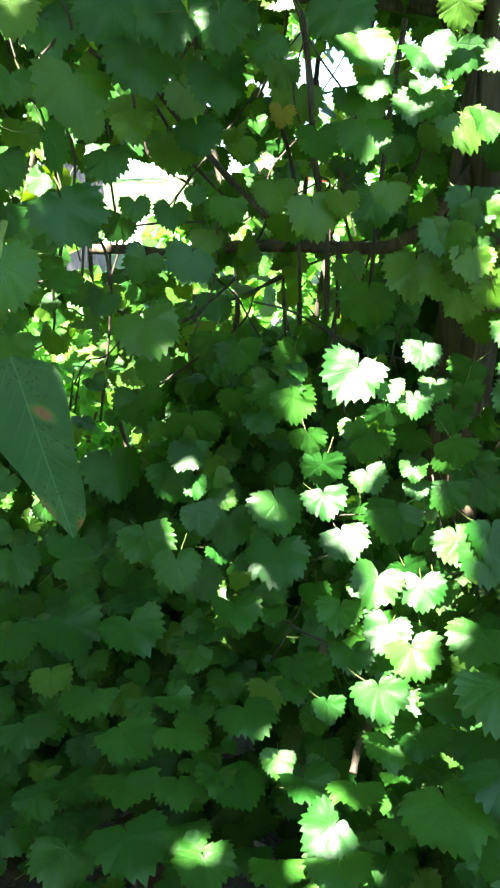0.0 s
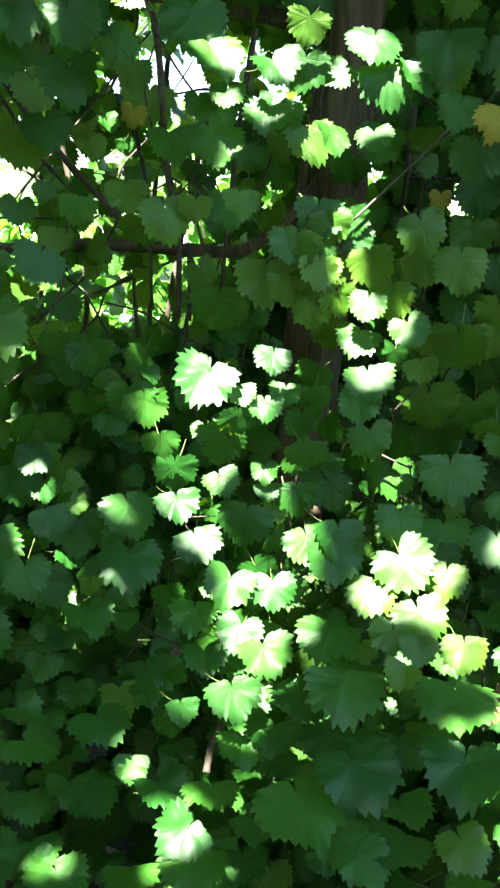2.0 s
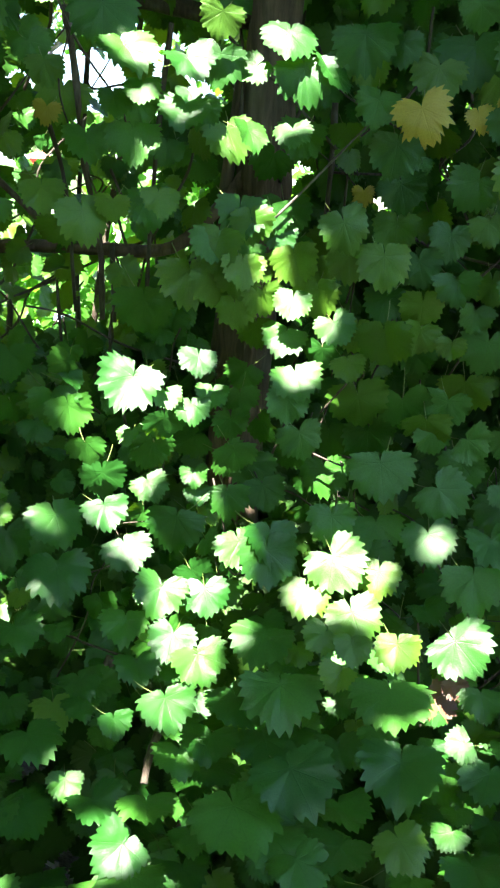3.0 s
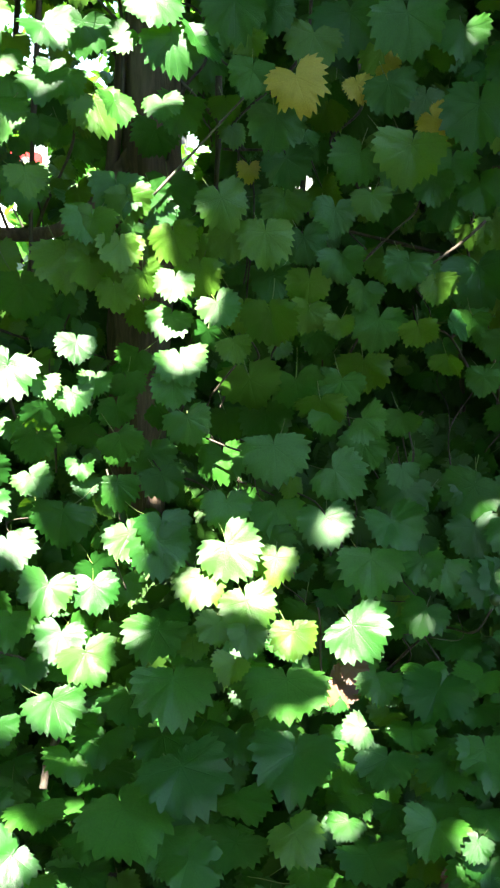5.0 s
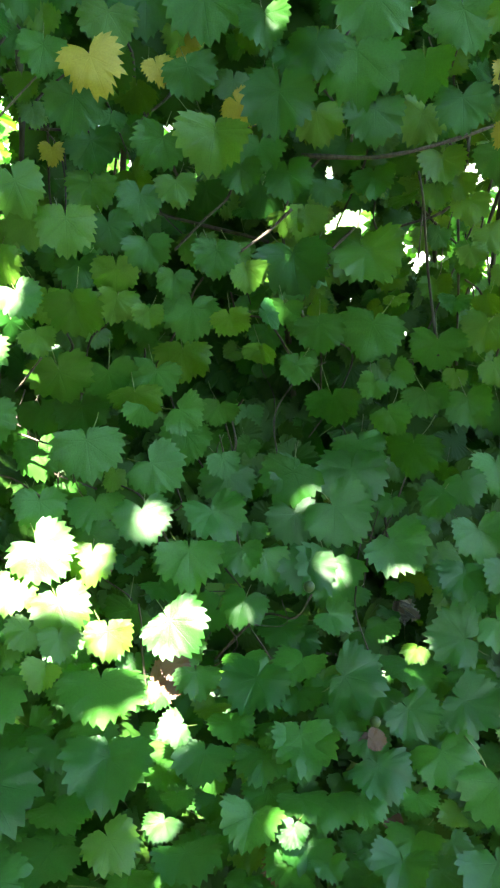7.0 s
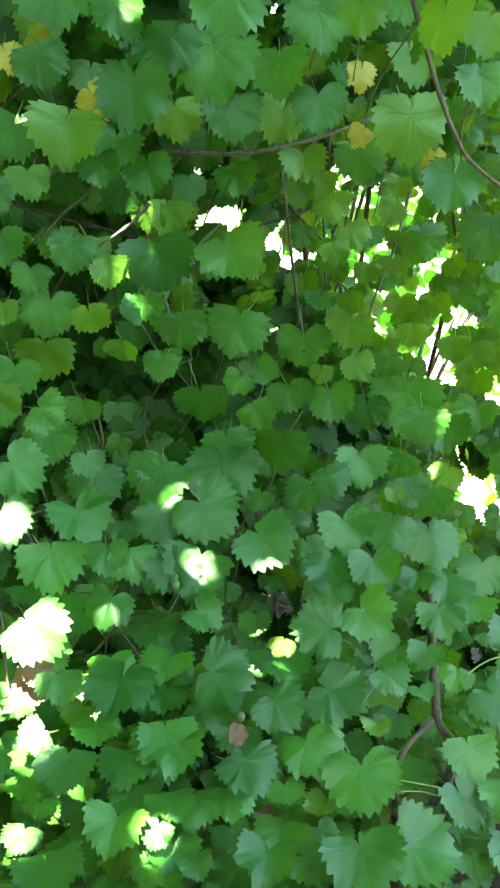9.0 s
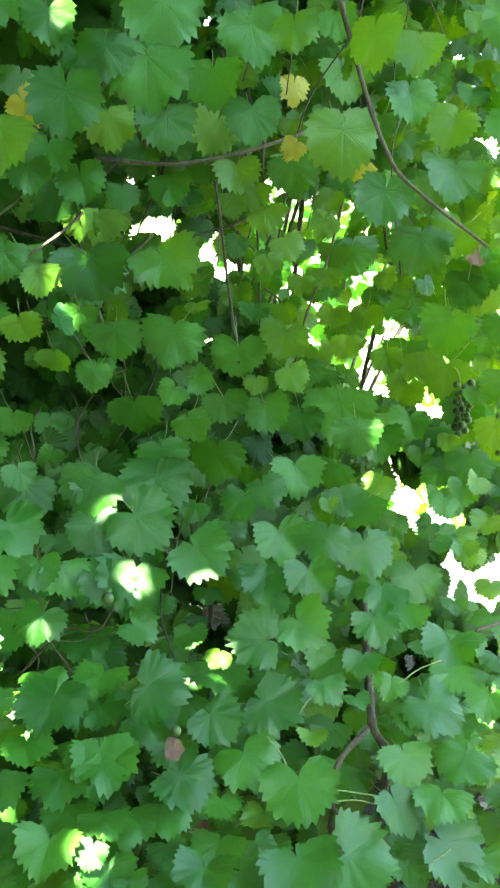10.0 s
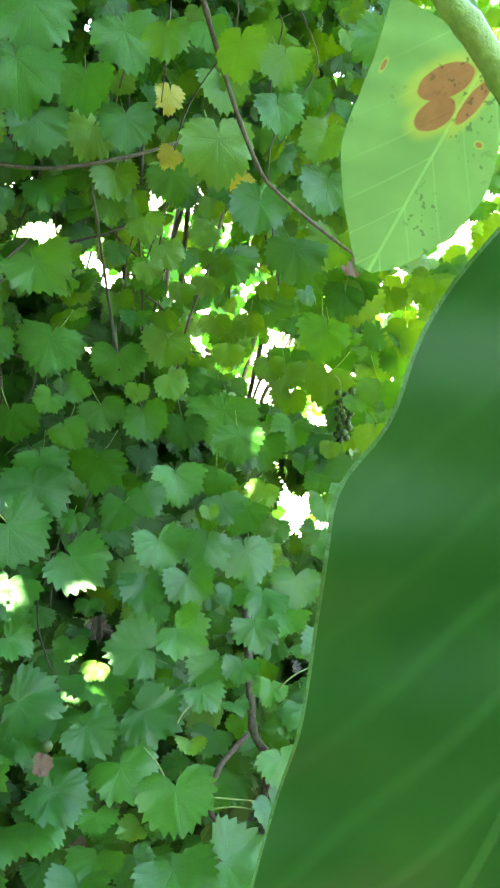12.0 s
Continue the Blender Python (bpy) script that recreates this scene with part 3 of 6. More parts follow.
sunfleck(0.459, 1.566, 1.385, 0.014)
sunfleck(0.466, 1.561, 1.371, 0.010)
sunfleck(0.459, 1.563, 1.312, 0.019)
sunfleck(0.457, 1.571, 1.340, 0.019)
sunfleck(0.525, 1.565, 1.343, 0.017)
sunfleck(0.490, 1.559, 1.256, 0.022)
sunfleck(0.475, 1.564, 1.270, 0.022)
sunfleck(0.250, 1.565, 1.081, 0.017)
sunfleck(0.246, 1.570, 1.098, 0.015)
sunfleck(0.339, 1.564, 1.089, 0.009)
sunfleck(0.185, 1.563, 1.054, 0.025)
sunfleck(0.220, 1.526, 1.005, 0.021)
sunfleck(0.388, 1.500, 1.007, 0.020)
sunfleck(0.261, 1.488, 0.964, 0.016)
sunfleck(0.326, 1.471, 0.959, 0.014)
sunfleck(0.282, 1.433, 0.892, 0.020)
sunfleck(0.320, 1.389, 0.878, 0.022)
sunfleck(0.273, 1.358, 0.815, 0.023)
sunfleck(0.278, 1.365, 0.844, 0.022)
sunfleck(0.200, 1.380, 0.792, 0.013)
sunfleck(0.120, 1.361, 0.708, 0.011)
sunfleck(0.194, 1.285, 0.666, 0.025)
sunfleck(0.205, 1.281, 0.658, 0.025)
sunfleck(0.151, 1.283, 0.619, 0.012)
sunfleck(0.145, 1.289, 0.635, 0.013)
sunfleck(0.012, 1.575, 1.088, 0.010)
sunfleck(0.074, 1.568, 1.069, 0.012)
sunfleck(0.090, 1.488, 0.920, 0.008)
sunfleck(0.533, 1.471, 0.978, 0.028)
sunfleck(0.544, 1.477, 1.004, 0.023)
sunfleck(0.582, 1.459, 0.964, 0.021)
sunfleck(0.591, 1.454, 0.948, 0.020)
sunfleck(0.555, 1.415, 0.945, 0.021)
sunfleck(0.485, 1.447, 0.951, 0.021)
sunfleck(0.598, 1.412, 0.922, 0.016)
sunfleck(0.589, 1.362, 0.905, 0.012)
sunfleck(0.601, 1.359, 0.898, 0.017)
sunfleck(0.639, 1.354, 0.893, 0.012)
sunfleck(0.700, 1.352, 0.895, 0.028)
sunfleck(0.661, 1.333, 0.857, 0.011)
sunfleck(0.650, 1.335, 0.858, 0.011)
sunfleck(0.669, 1.261, 0.809, 0.011)
sunfleck(0.658, 1.262, 0.806, 0.010)
sunfleck(0.622, 1.166, 0.744, 0.013)
sunfleck(0.378, 1.425, 0.914, 0.011)
sunfleck(0.381, 1.447, 0.938, 0.010)
sunfleck(0.697, 1.485, 1.000, 0.013)
sunfleck(0.565, 1.231, 0.860, 0.010)
sunfleck(0.923, 1.565, 1.715, 0.007)
sunfleck(0.919, 1.569, 1.305, 0.009)
sunfleck(0.954, 1.389, 0.941, 0.015)
sunfleck(0.961, 1.513, 0.994, 0.006)
sunfleck(0.803, 1.377, 0.880, 0.006)
sunfleck(0.791, 1.135, 0.698, 0.013)
sunfleck(1.081, 1.380, 0.907, 0.016)
sunfleck(1.050, 1.277, 0.825, 0.006)
sunfleck(1.562, 1.113, 0.733, 0.021)
sunfleck(-0.182, 1.592, 1.403, 0.020)
sunfleck(-0.199, 1.585, 1.386, 0.027)

# ---- the leaves of the vine's face, one by one ----
leaf_at(1.335, 1.640, 1.464, 0.080, 0, "olive")
leaf_at(1.390, 1.640, 1.414, 0.070, 20, "olive")
leaf_at(1.466, 1.640, 1.457, 0.066, -20, "olive")
leaf_at(1.499, 1.640, 1.399, 0.073, 0, "olive")
leaf_at(1.347, 1.640, 1.383, 0.063, 10, "olive")
leaf_at(1.422, 1.640, 1.345, 0.059, 0, "olive")
leaf_at(1.482, 1.640, 1.355, 0.072, 15, "olive")
leaf_at(1.380, 1.796, 1.306, 0.076, 0, "olive")
leaf_at(1.393, 1.640, 1.292, 0.065, 0, "olive")
leaf_at(1.511, 1.640, 1.283, 0.074, 0, "olive")
leaf_at(1.477, 1.640, 1.199, 0.061, 0, "olive")
leaf_at(1.547, 1.640, 1.218, 0.075, 10, "olive")
leaf_at(1.394, 1.645, 1.237, 0.106, 0, "olive")
leaf_at(1.481, 1.640, 1.504, 0.060, 0, "olive")
leaf_at(1.266, 1.647, 1.486, 0.067, 0, "olive")
leaf_at(1.733, 1.640, 1.108, 0.095, 0, "olive")
leaf_at(1.727, 1.623, 1.036, 0.101, 0)
leaf_at(1.771, 1.770, 0.993, 0.087, 0, "olive")
leaf_at(1.851, 1.687, 0.965, 0.131, 0)
leaf_at(1.881, 1.658, 0.942, 0.088, 0, "olive")
leaf_at(1.606, 1.381, 0.954, 0.067, -20)
leaf_at(1.577, 1.332, 0.913, 0.054, 60)
leaf_at(1.772, 1.479, 0.919, 0.080, 0)
leaf_at(1.709, 1.455, 0.899, 0.058, 0)
leaf_at(1.687, 1.385, 0.842, 0.070, 0, "olive")
leaf_at(1.557, 1.464, 0.884, 0.074, 0)
leaf_at(1.558, 1.517, 0.950, 0.080, 0, "olive")
leaf_at(1.308, 1.640, 1.503, 0.068, 0, "olive")
leaf_at(1.549, 1.640, 1.264, 0.075, 0, "olive")
leaf_at(1.599, 1.640, 1.280, 0.076, 0, "olive")
leaf_at(1.666, 1.640, 1.182, 0.079, 10, "olive")
leaf_at(1.042, 1.537, 1.663, 0.146, 0)
leaf_at(1.122, 1.478, 1.657, 0.101, 10)
leaf_at(1.283, 1.642, 1.703, 0.062, 60, "olive")
leaf_at(1.188, 1.472, 1.615, 0.093, 10)
leaf_at(0.997, 1.569, 1.589, 0.088, 5, "olive")
leaf_at(1.073, 1.530, 1.595, 0.098, 0)
leaf_at(1.224, 1.655, 1.605, 0.100, -30, "olive")
leaf_at(1.104, 1.691, 1.556, 0.093, 0)
leaf_at(1.088, 1.722, 1.490, 0.071, 0)
leaf_at(1.154, 1.669, 1.507, 0.087, 10)
leaf_at(1.073, 1.510, 1.391, 0.124, 32, "olive", 0, 35)
leaf_at(1.119, 1.835, 1.350, 0.167, -10, "olive")
leaf_at(1.031, 1.694, 1.441, 0.086, 0, "olive")
leaf_at(1.233, 1.734, 1.411, 0.049, 0, "olive")
leaf_at(1.274, 1.645, 1.537, 0.090, 0, "olive")
leaf_at(1.060, 1.530, 1.744, 0.128, 0)
leaf_at(0.982, 1.562, 1.688, 0.093, 0)
leaf_at(1.207, 1.507, 1.735, 0.112, 5)
leaf_at(1.175, 1.353, 1.720, 0.073, 0, "olive")
leaf_at(1.146, 1.151, 1.681, 0.074, -4, "olive", -25, None)
leaf_at(1.220, 1.156, 1.679, 0.072, 10, "olive")
leaf_at(1.242, 1.182, 1.627, 0.072, 0)
leaf_at(1.487, 1.633, 1.716, 0.115, 0, "olive")
leaf_at(1.284, 1.503, 1.668, 0.058, 0, "yellow", 30, None)
leaf_at(1.318, 1.409, 1.588, 0.125, 0, "olive")
leaf_at(1.703, 1.742, 1.617, 0.123, -10)
leaf_at(1.286, 1.503, 1.579, 0.048, -30, "yellow")
leaf_at(1.476, 1.554, 1.559, 0.058, -40, "yellow")
leaf_at(1.348, 1.340, 1.508, 0.099, 0)
leaf_at(1.415, 1.280, 1.614, 0.083, -20, "olive")
leaf_at(1.454, 1.300, 1.540, 0.100, 0)
leaf_at(1.738, 1.640, 1.524, 0.093, 0, "olive")
leaf_at(1.452, 1.360, 1.430, 0.109, 5)
leaf_at(1.517, 1.340, 1.454, 0.100, 0, "olive")
leaf_at(1.673, 1.452, 1.352, 0.090, 0)
leaf_at(1.535, 1.640, 1.390, 0.092, 0)
leaf_at(1.524, 1.746, 1.689, 0.103, 0)
leaf_at(1.231, 1.330, 1.735, 0.065, 10)
leaf_at(1.392, 1.640, 1.545, 0.105, 0)
leaf_at(0.991, 1.525, 1.276, 0.088, 10)
leaf_at(0.974, 1.557, 1.219, 0.063, 0)
leaf_at(1.133, 1.498, 1.208, 0.058, 80)
leaf_at(1.095, 1.541, 1.180, 0.061, -20)
leaf_at(1.120, 1.501, 1.129, 0.077, 20)
leaf_at(1.166, 1.474, 1.167, 0.082, 15)
leaf_at(1.235, 1.453, 1.153, 0.090, 25)
leaf_at(1.331, 1.640, 1.155, 0.052, 0, "olive")
leaf_at(1.159, 1.668, 1.239, 0.133, 0)
leaf_at(1.098, 1.680, 1.108, 0.112, 0)
leaf_at(1.139, 1.643, 1.026, 0.112, 0, "green", None, -10)
leaf_at(1.223, 1.593, 1.025, 0.126, 0, "green", None, -15)
leaf_at(1.100, 1.604, 0.988, 0.143, -10)
leaf_at(0.960, 1.548, 1.027, 0.101, -20)
leaf_at(1.004, 1.444, 0.997, 0.126, 60, "green", 0, 15)
leaf_at(1.096, 1.406, 0.936, 0.121, 35, "green", 0, 24)
leaf_at(0.947, 1.383, 0.927, 0.120, -10, "green", 0, 21)
leaf_at(1.166, 1.433, 1.003, 0.077, -15)
leaf_at(1.232, 1.437, 1.016, 0.079, 20)
leaf_at(1.234, 1.389, 0.942, 0.103, 0)
leaf_at(1.170, 1.340, 0.899, 0.092, 0, "green", 9, None)
leaf_at(1.150, 1.551, 0.953, 0.065, 0)
leaf_at(1.290, 1.642, 1.210, 0.114, 0)
leaf_at(1.559, 1.380, 1.291, 0.111, -10)
leaf_at(1.717, 1.640, 1.160, 0.100, 0, "olive")
leaf_at(1.835, 1.640, 1.133, 0.140, 0, "olive")
leaf_at(1.294, 1.466, 1.207, 0.065, 20, "olive")
leaf_at(1.458, 1.645, 1.170, 0.076, 0)
leaf_at(1.548, 1.640, 1.069, 0.165, 0, "green", None, -10)
leaf_at(1.476, 1.500, 1.069, 0.107, 0)
leaf_at(1.449, 1.640, 1.066, 0.098, 0)
leaf_at(1.316, 1.469, 1.021, 0.111, 0)
leaf_at(1.399, 1.470, 1.014, 0.081, -20)
leaf_at(1.394, 1.425, 0.977, 0.080, 10)
leaf_at(1.336, 1.394, 0.992, 0.038, 0, "olive")
leaf_at(1.429, 1.417, 0.960, 0.103, 0)
leaf_at(1.287, 1.340, 0.947, 0.097, 0)
leaf_at(1.381, 1.332, 0.913, 0.109, 10)
leaf_at(1.236, 1.304, 0.908, 0.092, 10, "green", 5, None)
leaf_at(1.479, 1.308, 0.849, 0.102, 0, "green", 18, None)
leaf_at(1.368, 1.274, 0.862, 0.102, -10, "green", 26, None)
leaf_at(1.311, 1.288, 0.879, 0.062, 0, "green", 0, None)
leaf_at(1.543, 1.481, 0.898, 0.061, 0, "olive")
leaf_at(1.523, 1.434, 0.860, 0.058, 0, "olive")
leaf_at(1.876, 1.652, 0.937, 0.117, 0)
leaf_at(1.812, 1.578, 1.000, 0.055, 0, "olive")
leaf_at(1.703, 1.486, 0.924, 0.058, 0, "olive")
leaf_at(1.907, 1.628, 1.040, 0.104, 0)
leaf_at(1.633, 1.398, 0.853, 0.050, 0)
leaf_at(1.818, 1.659, 0.942, 0.072, 0)
leaf_at(1.100, 1.266, 0.856, 0.103, -80, "green", 10, 14)
leaf_at(1.195, 1.249, 0.857, 0.105, 72, "green", -5, 19)
leaf_at(1.043, 1.273, 0.835, 0.047, -15, "olive", 10, None)
leaf_at(1.079, 1.326, 0.758, 0.117, 0, "green", 26, None)
leaf_at(0.943, 1.249, 0.825, 0.116, 72, "green", 0, 21)
leaf_at(0.940, 1.363, 0.762, 0.059, 0, "olive", 0, None)
leaf_at(0.996, 1.181, 0.794, 0.089, 62, "green", 0, 24)
leaf_at(0.954, 1.303, 0.718, 0.095, 0, "green", 27, None)
leaf_at(0.822, 1.184, 0.788, 0.098, 6, "green", 0, 29)
leaf_at(0.920, 1.130, 0.752, 0.097, 38, "green", 10, 27)
leaf_at(0.977, 1.133, 0.700, 0.064, 10, "green", 15, None)
leaf_at(1.033, 1.151, 0.733, 0.106, 48, "green", -10, 34)
leaf_at(1.108, 1.197, 0.772, 0.110, 55, "green", 5, 24)
leaf_at(1.069, 1.079, 0.723, 0.117, 28, "green", -5, 27)
leaf_at(0.843, 1.149, 0.707, 0.089, 0, "green", 5, None)
leaf_at(0.896, 1.147, 0.703, 0.078, 5, "green", 10, None)
leaf_at(1.012, 1.109, 0.682, 0.051, -60, "olive", 7, None)
leaf_at(0.903, 1.055, 0.675, 0.086, 0, "green", 8, None)
leaf_at(0.978, 1.056, 0.640, 0.086, 20, "green", 24, None)
leaf_at(1.026, 1.004, 0.665, 0.120, 15, "green", 5, 34)
leaf_at(0.799, 1.111, 0.678, 0.079, 0, "green", 6, None)
leaf_at(0.816, 1.077, 0.685, 0.053, 0, "green", 24, None)
leaf_at(0.915, 1.170, 0.613, 0.062, 0, "green", 28, None)
leaf_at(1.179, 1.166, 0.799, 0.068, 40, "green", 17, None)
leaf_at(1.253, 1.182, 0.812, 0.067, -10, "green", 6, None)
leaf_at(1.297, 1.159, 0.772, 0.063, 0, "green", 14, None)
leaf_at(1.228, 1.155, 0.770, 0.048, 10, "green", 22, None)
leaf_at(1.325, 1.235, 0.830, 0.086, 0, "green", 16, None)
leaf_at(1.389, 1.239, 0.833, 0.098, -10, "green", 13, None)
leaf_at(1.448, 1.182, 0.783, 0.106, 0, "green", 10, None)
leaf_at(1.402, 1.126, 0.774, 0.075, 0, "green", 7, None)
leaf_at(1.344, 1.098, 0.751, 0.112, 35, "green", 28, None)
leaf_at(1.304, 1.115, 0.736, 0.063, 0, "green", 14, None)
leaf_at(1.250, 1.059, 0.711, 0.088, 5, "green", 20, 19)
leaf_at(1.212, 1.027, 0.668, 0.095, 10, "green", 60, 14)
leaf_at(1.261, 0.999, 0.682, 0.098, 10, "green", 6, None)
leaf_at(1.358, 1.048, 0.677, 0.107, -10, "green", 0, None)
leaf_at(1.271, 0.963, 0.620, 0.122, 45, "green", 50, 19)
leaf_at(1.116, 0.989, 0.662, 0.122, 72, "green", 30, 29)
leaf_at(1.194, 0.981, 0.610, 0.057, 10, "green", 18, None)
leaf_at(1.242, 1.077, 0.583, 0.091, 0, "green", 24, None)
leaf_at(1.455, 1.149, 0.645, 0.087, 0, "green", 23, None)
leaf_at(1.201, 1.151, 0.636, 0.102, 0, "green", 0, None)
leaf_at(1.141, 1.150, 0.739, 0.051, 0, "olive", 18, None)
leaf_at(1.189, 1.267, 0.728, 0.087, 0, "green", 27, None)
leaf_at(1.704, 1.440, 1.345, 0.103, 0, "olive")
leaf_at(1.698, 1.500, 1.281, 0.097, 0)
leaf_at(2.146, 1.700, 1.060, 0.128, 0)
leaf_at(2.161, 1.700, 1.206, 0.115, 10)
leaf_at(1.743, 1.420, 1.506, 0.088, 0)
leaf_at(1.820, 1.500, 1.419, 0.081, 0, "olive")
leaf_at(2.085, 1.652, 1.347, 0.100, 0, "olive")
leaf_at(2.091, 1.792, 1.065, 0.107, 0, "olive")
leaf_at(1.986, 1.608, 1.024, 0.092, 0)
leaf_at(2.125, 1.634, 0.951, 0.098, 0)
leaf_at(1.991, 1.573, 0.955, 0.083, 0)
leaf_at(1.870, 1.500, 1.564, 0.093, 0)
leaf_at(1.931, 1.640, 1.480, 0.085, 0, "olive")
leaf_at(1.904, 1.500, 1.441, 0.086, 0)
leaf_at(2.194, 1.840, 1.151, 0.101, 0)
leaf_at(2.381, 1.840, 1.063, 0.108, 0)
leaf_at(2.049, 1.789, 1.048, 0.089, 0)
leaf_at(2.227, 1.840, 1.094, 0.120, 0, "olive")
leaf_at(1.829, 1.500, 1.668, 0.105, 0)
leaf_at(1.804, 1.500, 1.132, 0.066, 30)
leaf_at(0.413, 1.617, 1.496, 0.078, 0, "olive")
leaf_at(0.452, 1.631, 1.507, 0.062, 10)
leaf_at(0.459, 1.631, 1.477, 0.062, 0)
leaf_at(0.394, 1.567, 1.429, 0.077, 0, "olive")
leaf_at(0.429, 1.583, 1.385, 0.073, 10, "olive")
leaf_at(0.386, 1.586, 1.367, 0.069, 0, "olive")
leaf_at(0.347, 1.577, 1.467, 0.078, -10)
leaf_at(0.351, 1.591, 1.404, 0.077, 0, "olive")
leaf_at(0.423, 1.704, 1.453, 0.050, 0)
leaf_at(0.446, 1.707, 1.428, 0.064, 0, "olive")
leaf_at(0.257, 1.700, 1.520, 0.089, 0)
leaf_at(0.452, 1.542, 1.747, 0.086, 0, "green", 8, 48)
leaf_at(0.479, 1.545, 1.693, 0.094, 20, "green", 0, 20)
leaf_at(0.522, 1.550, 1.707, 0.084, 5, "green", 55, 48)
leaf_at(0.459, 1.525, 1.622, 0.060, 5, "green", -10, 48)
leaf_at(0.500, 1.700, 1.628, 0.085, 0)
leaf_at(0.563, 1.549, 1.739, 0.101, 0)
leaf_at(0.609, 1.691, 1.731, 0.073, 0, "olive")
leaf_at(0.566, 1.688, 1.742, 0.061, 0)
leaf_at(0.586, 1.561, 1.663, 0.071, 0)
leaf_at(0.649, 1.525, 1.648, 0.094, 25, "yellow", 0, 15)
leaf_at(0.672, 1.559, 1.705, 0.089, 0, "olive")
leaf_at(0.615, 1.544, 1.740, 0.064, 0)
leaf_at(0.632, 1.608, 1.601, 0.095, 0)
leaf_at(0.575, 1.700, 1.637, 0.061, 0, "olive")
leaf_at(0.595, 1.753, 1.604, 0.055, 0, "olive")
leaf_at(0.616, 1.728, 1.546, 0.047, 0, "yellow")
leaf_at(0.542, 1.525, 1.491, 0.081, 10, "olive")
leaf_at(0.671, 1.716, 1.487, 0.088, 0, "olive")
leaf_at(0.676, 1.700, 1.549, 0.092, 0)
leaf_at(0.478, 1.578, 1.440, 0.084, 0, "olive")
leaf_at(0.490, 1.772, 1.511, 0.097, 0)
leaf_at(0.518, 1.596, 1.423, 0.074, 0, "olive")
leaf_at(0.511, 1.583, 1.389, 0.084, 0, "olive")
leaf_at(0.560, 1.575, 1.440, 0.079, 0, "olive")
leaf_at(0.600, 1.525, 1.440, 0.090, 0, "olive")
leaf_at(0.669, 1.562, 1.435, 0.076, 0)
leaf_at(0.621, 1.586, 1.380, 0.077, 0)
leaf_at(0.674, 1.560, 1.371, 0.076, 0, "olive")
leaf_at(0.469, 1.565, 1.381, 0.065, -10, "green", 0, 28)
leaf_at(0.533, 1.525, 1.350, 0.071, 15, "green", 4, 27)
leaf_at(0.730, 1.562, 1.729, 0.116, 0)
leaf_at(0.796, 1.506, 1.721, 0.113, 15, "green", 0, 15)
leaf_at(0.782, 1.525, 1.642, 0.082, 15)
leaf_at(0.793, 1.563, 1.683, 0.044, 60, "yellow")
leaf_at(0.746, 1.563, 1.652, 0.051, 20, "yellow")
leaf_at(0.873, 1.568, 1.609, 0.065, 30, "yellow")
leaf_at(0.904, 1.702, 1.650, 0.078, 0, "olive")
leaf_at(0.896, 1.490, 1.610, 0.114, 8, "green", -15, 10)
leaf_at(0.899, 1.554, 1.720, 0.081, 0)
leaf_at(0.739, 1.566, 1.550, 0.094, -18)
leaf_at(0.811, 1.525, 1.553, 0.114, 0, "olive")
leaf_at(0.904, 1.588, 1.544, 0.088, 0)
leaf_at(0.878, 1.588, 1.515, 0.071, 0)
leaf_at(0.758, 1.525, 1.493, 0.066, 0, "olive")
leaf_at(0.961, 1.594, 1.509, 0.084, 0)
leaf_at(0.966, 1.728, 1.483, 0.091, 0)
leaf_at(1.003, 1.699, 1.438, 0.068, 0, "olive")
leaf_at(0.715, 1.525, 1.407, 0.078, 0)
leaf_at(0.712, 1.562, 1.475, 0.076, 0)
leaf_at(0.846, 1.701, 1.393, 0.076, 0, "olive")
leaf_at(0.815, 1.525, 1.397, 0.075, 0)
leaf_at(0.865, 1.575, 1.388, 0.078, 0, "green", 55, None)
leaf_at(0.881, 1.564, 1.365, 0.071, 0, "olive")
leaf_at(1.020, 1.696, 1.361, 0.144, 0)
leaf_at(0.760, 1.562, 1.359, 0.067, 0)
leaf_at(0.460, 1.586, 1.323, 0.079, -20, "green", 2, 34)
leaf_at(0.476, 1.525, 1.267, 0.087, 10, "green", -3, 27)
leaf_at(0.460, 1.525, 1.233, 0.073, 0, "green", 0, 0)
leaf_at(0.523, 1.576, 1.302, 0.066, 0)
leaf_at(0.576, 1.577, 1.331, 0.083, 0, "olive")
leaf_at(0.610, 1.525, 1.326, 0.100, 0, "olive")
leaf_at(0.671, 1.564, 1.329, 0.076, 0, "olive")
leaf_at(0.554, 1.525, 1.288, 0.059, 0, "olive")
leaf_at(0.594, 1.602, 1.212, 0.108, 0, "olive", None, -30)
leaf_at(0.668, 1.602, 1.208, 0.099, 0, "green", None, -30)
leaf_at(0.484, 1.525, 1.175, 0.083, 0)
leaf_at(0.575, 1.734, 1.119, 0.092, 0)
leaf_at(0.638, 1.700, 1.131, 0.105, 0)
leaf_at(0.703, 1.585, 1.173, 0.090, 0, "olive")
leaf_at(0.615, 1.525, 1.113, 0.119, -8, "green", 0, 5)
leaf_at(0.562, 1.700, 1.059, 0.097, 0)
leaf_at(0.437, 1.488, 1.017, 0.114, 0, "green", 40, 5)
leaf_at(0.540, 1.537, 1.031, 0.087, 0)
leaf_at(0.534, 1.449, 0.999, 0.105, 28, "green", -8, 7)
leaf_at(0.600, 1.466, 0.965, 0.076, 0, "olive", -3, 11)
leaf_at(0.623, 1.586, 0.948, 0.083, 0)
leaf_at(0.686, 1.480, 1.017, 0.095, 0, "green", 0, 15)
leaf_at(0.638, 1.613, 0.979, 0.104, 0)
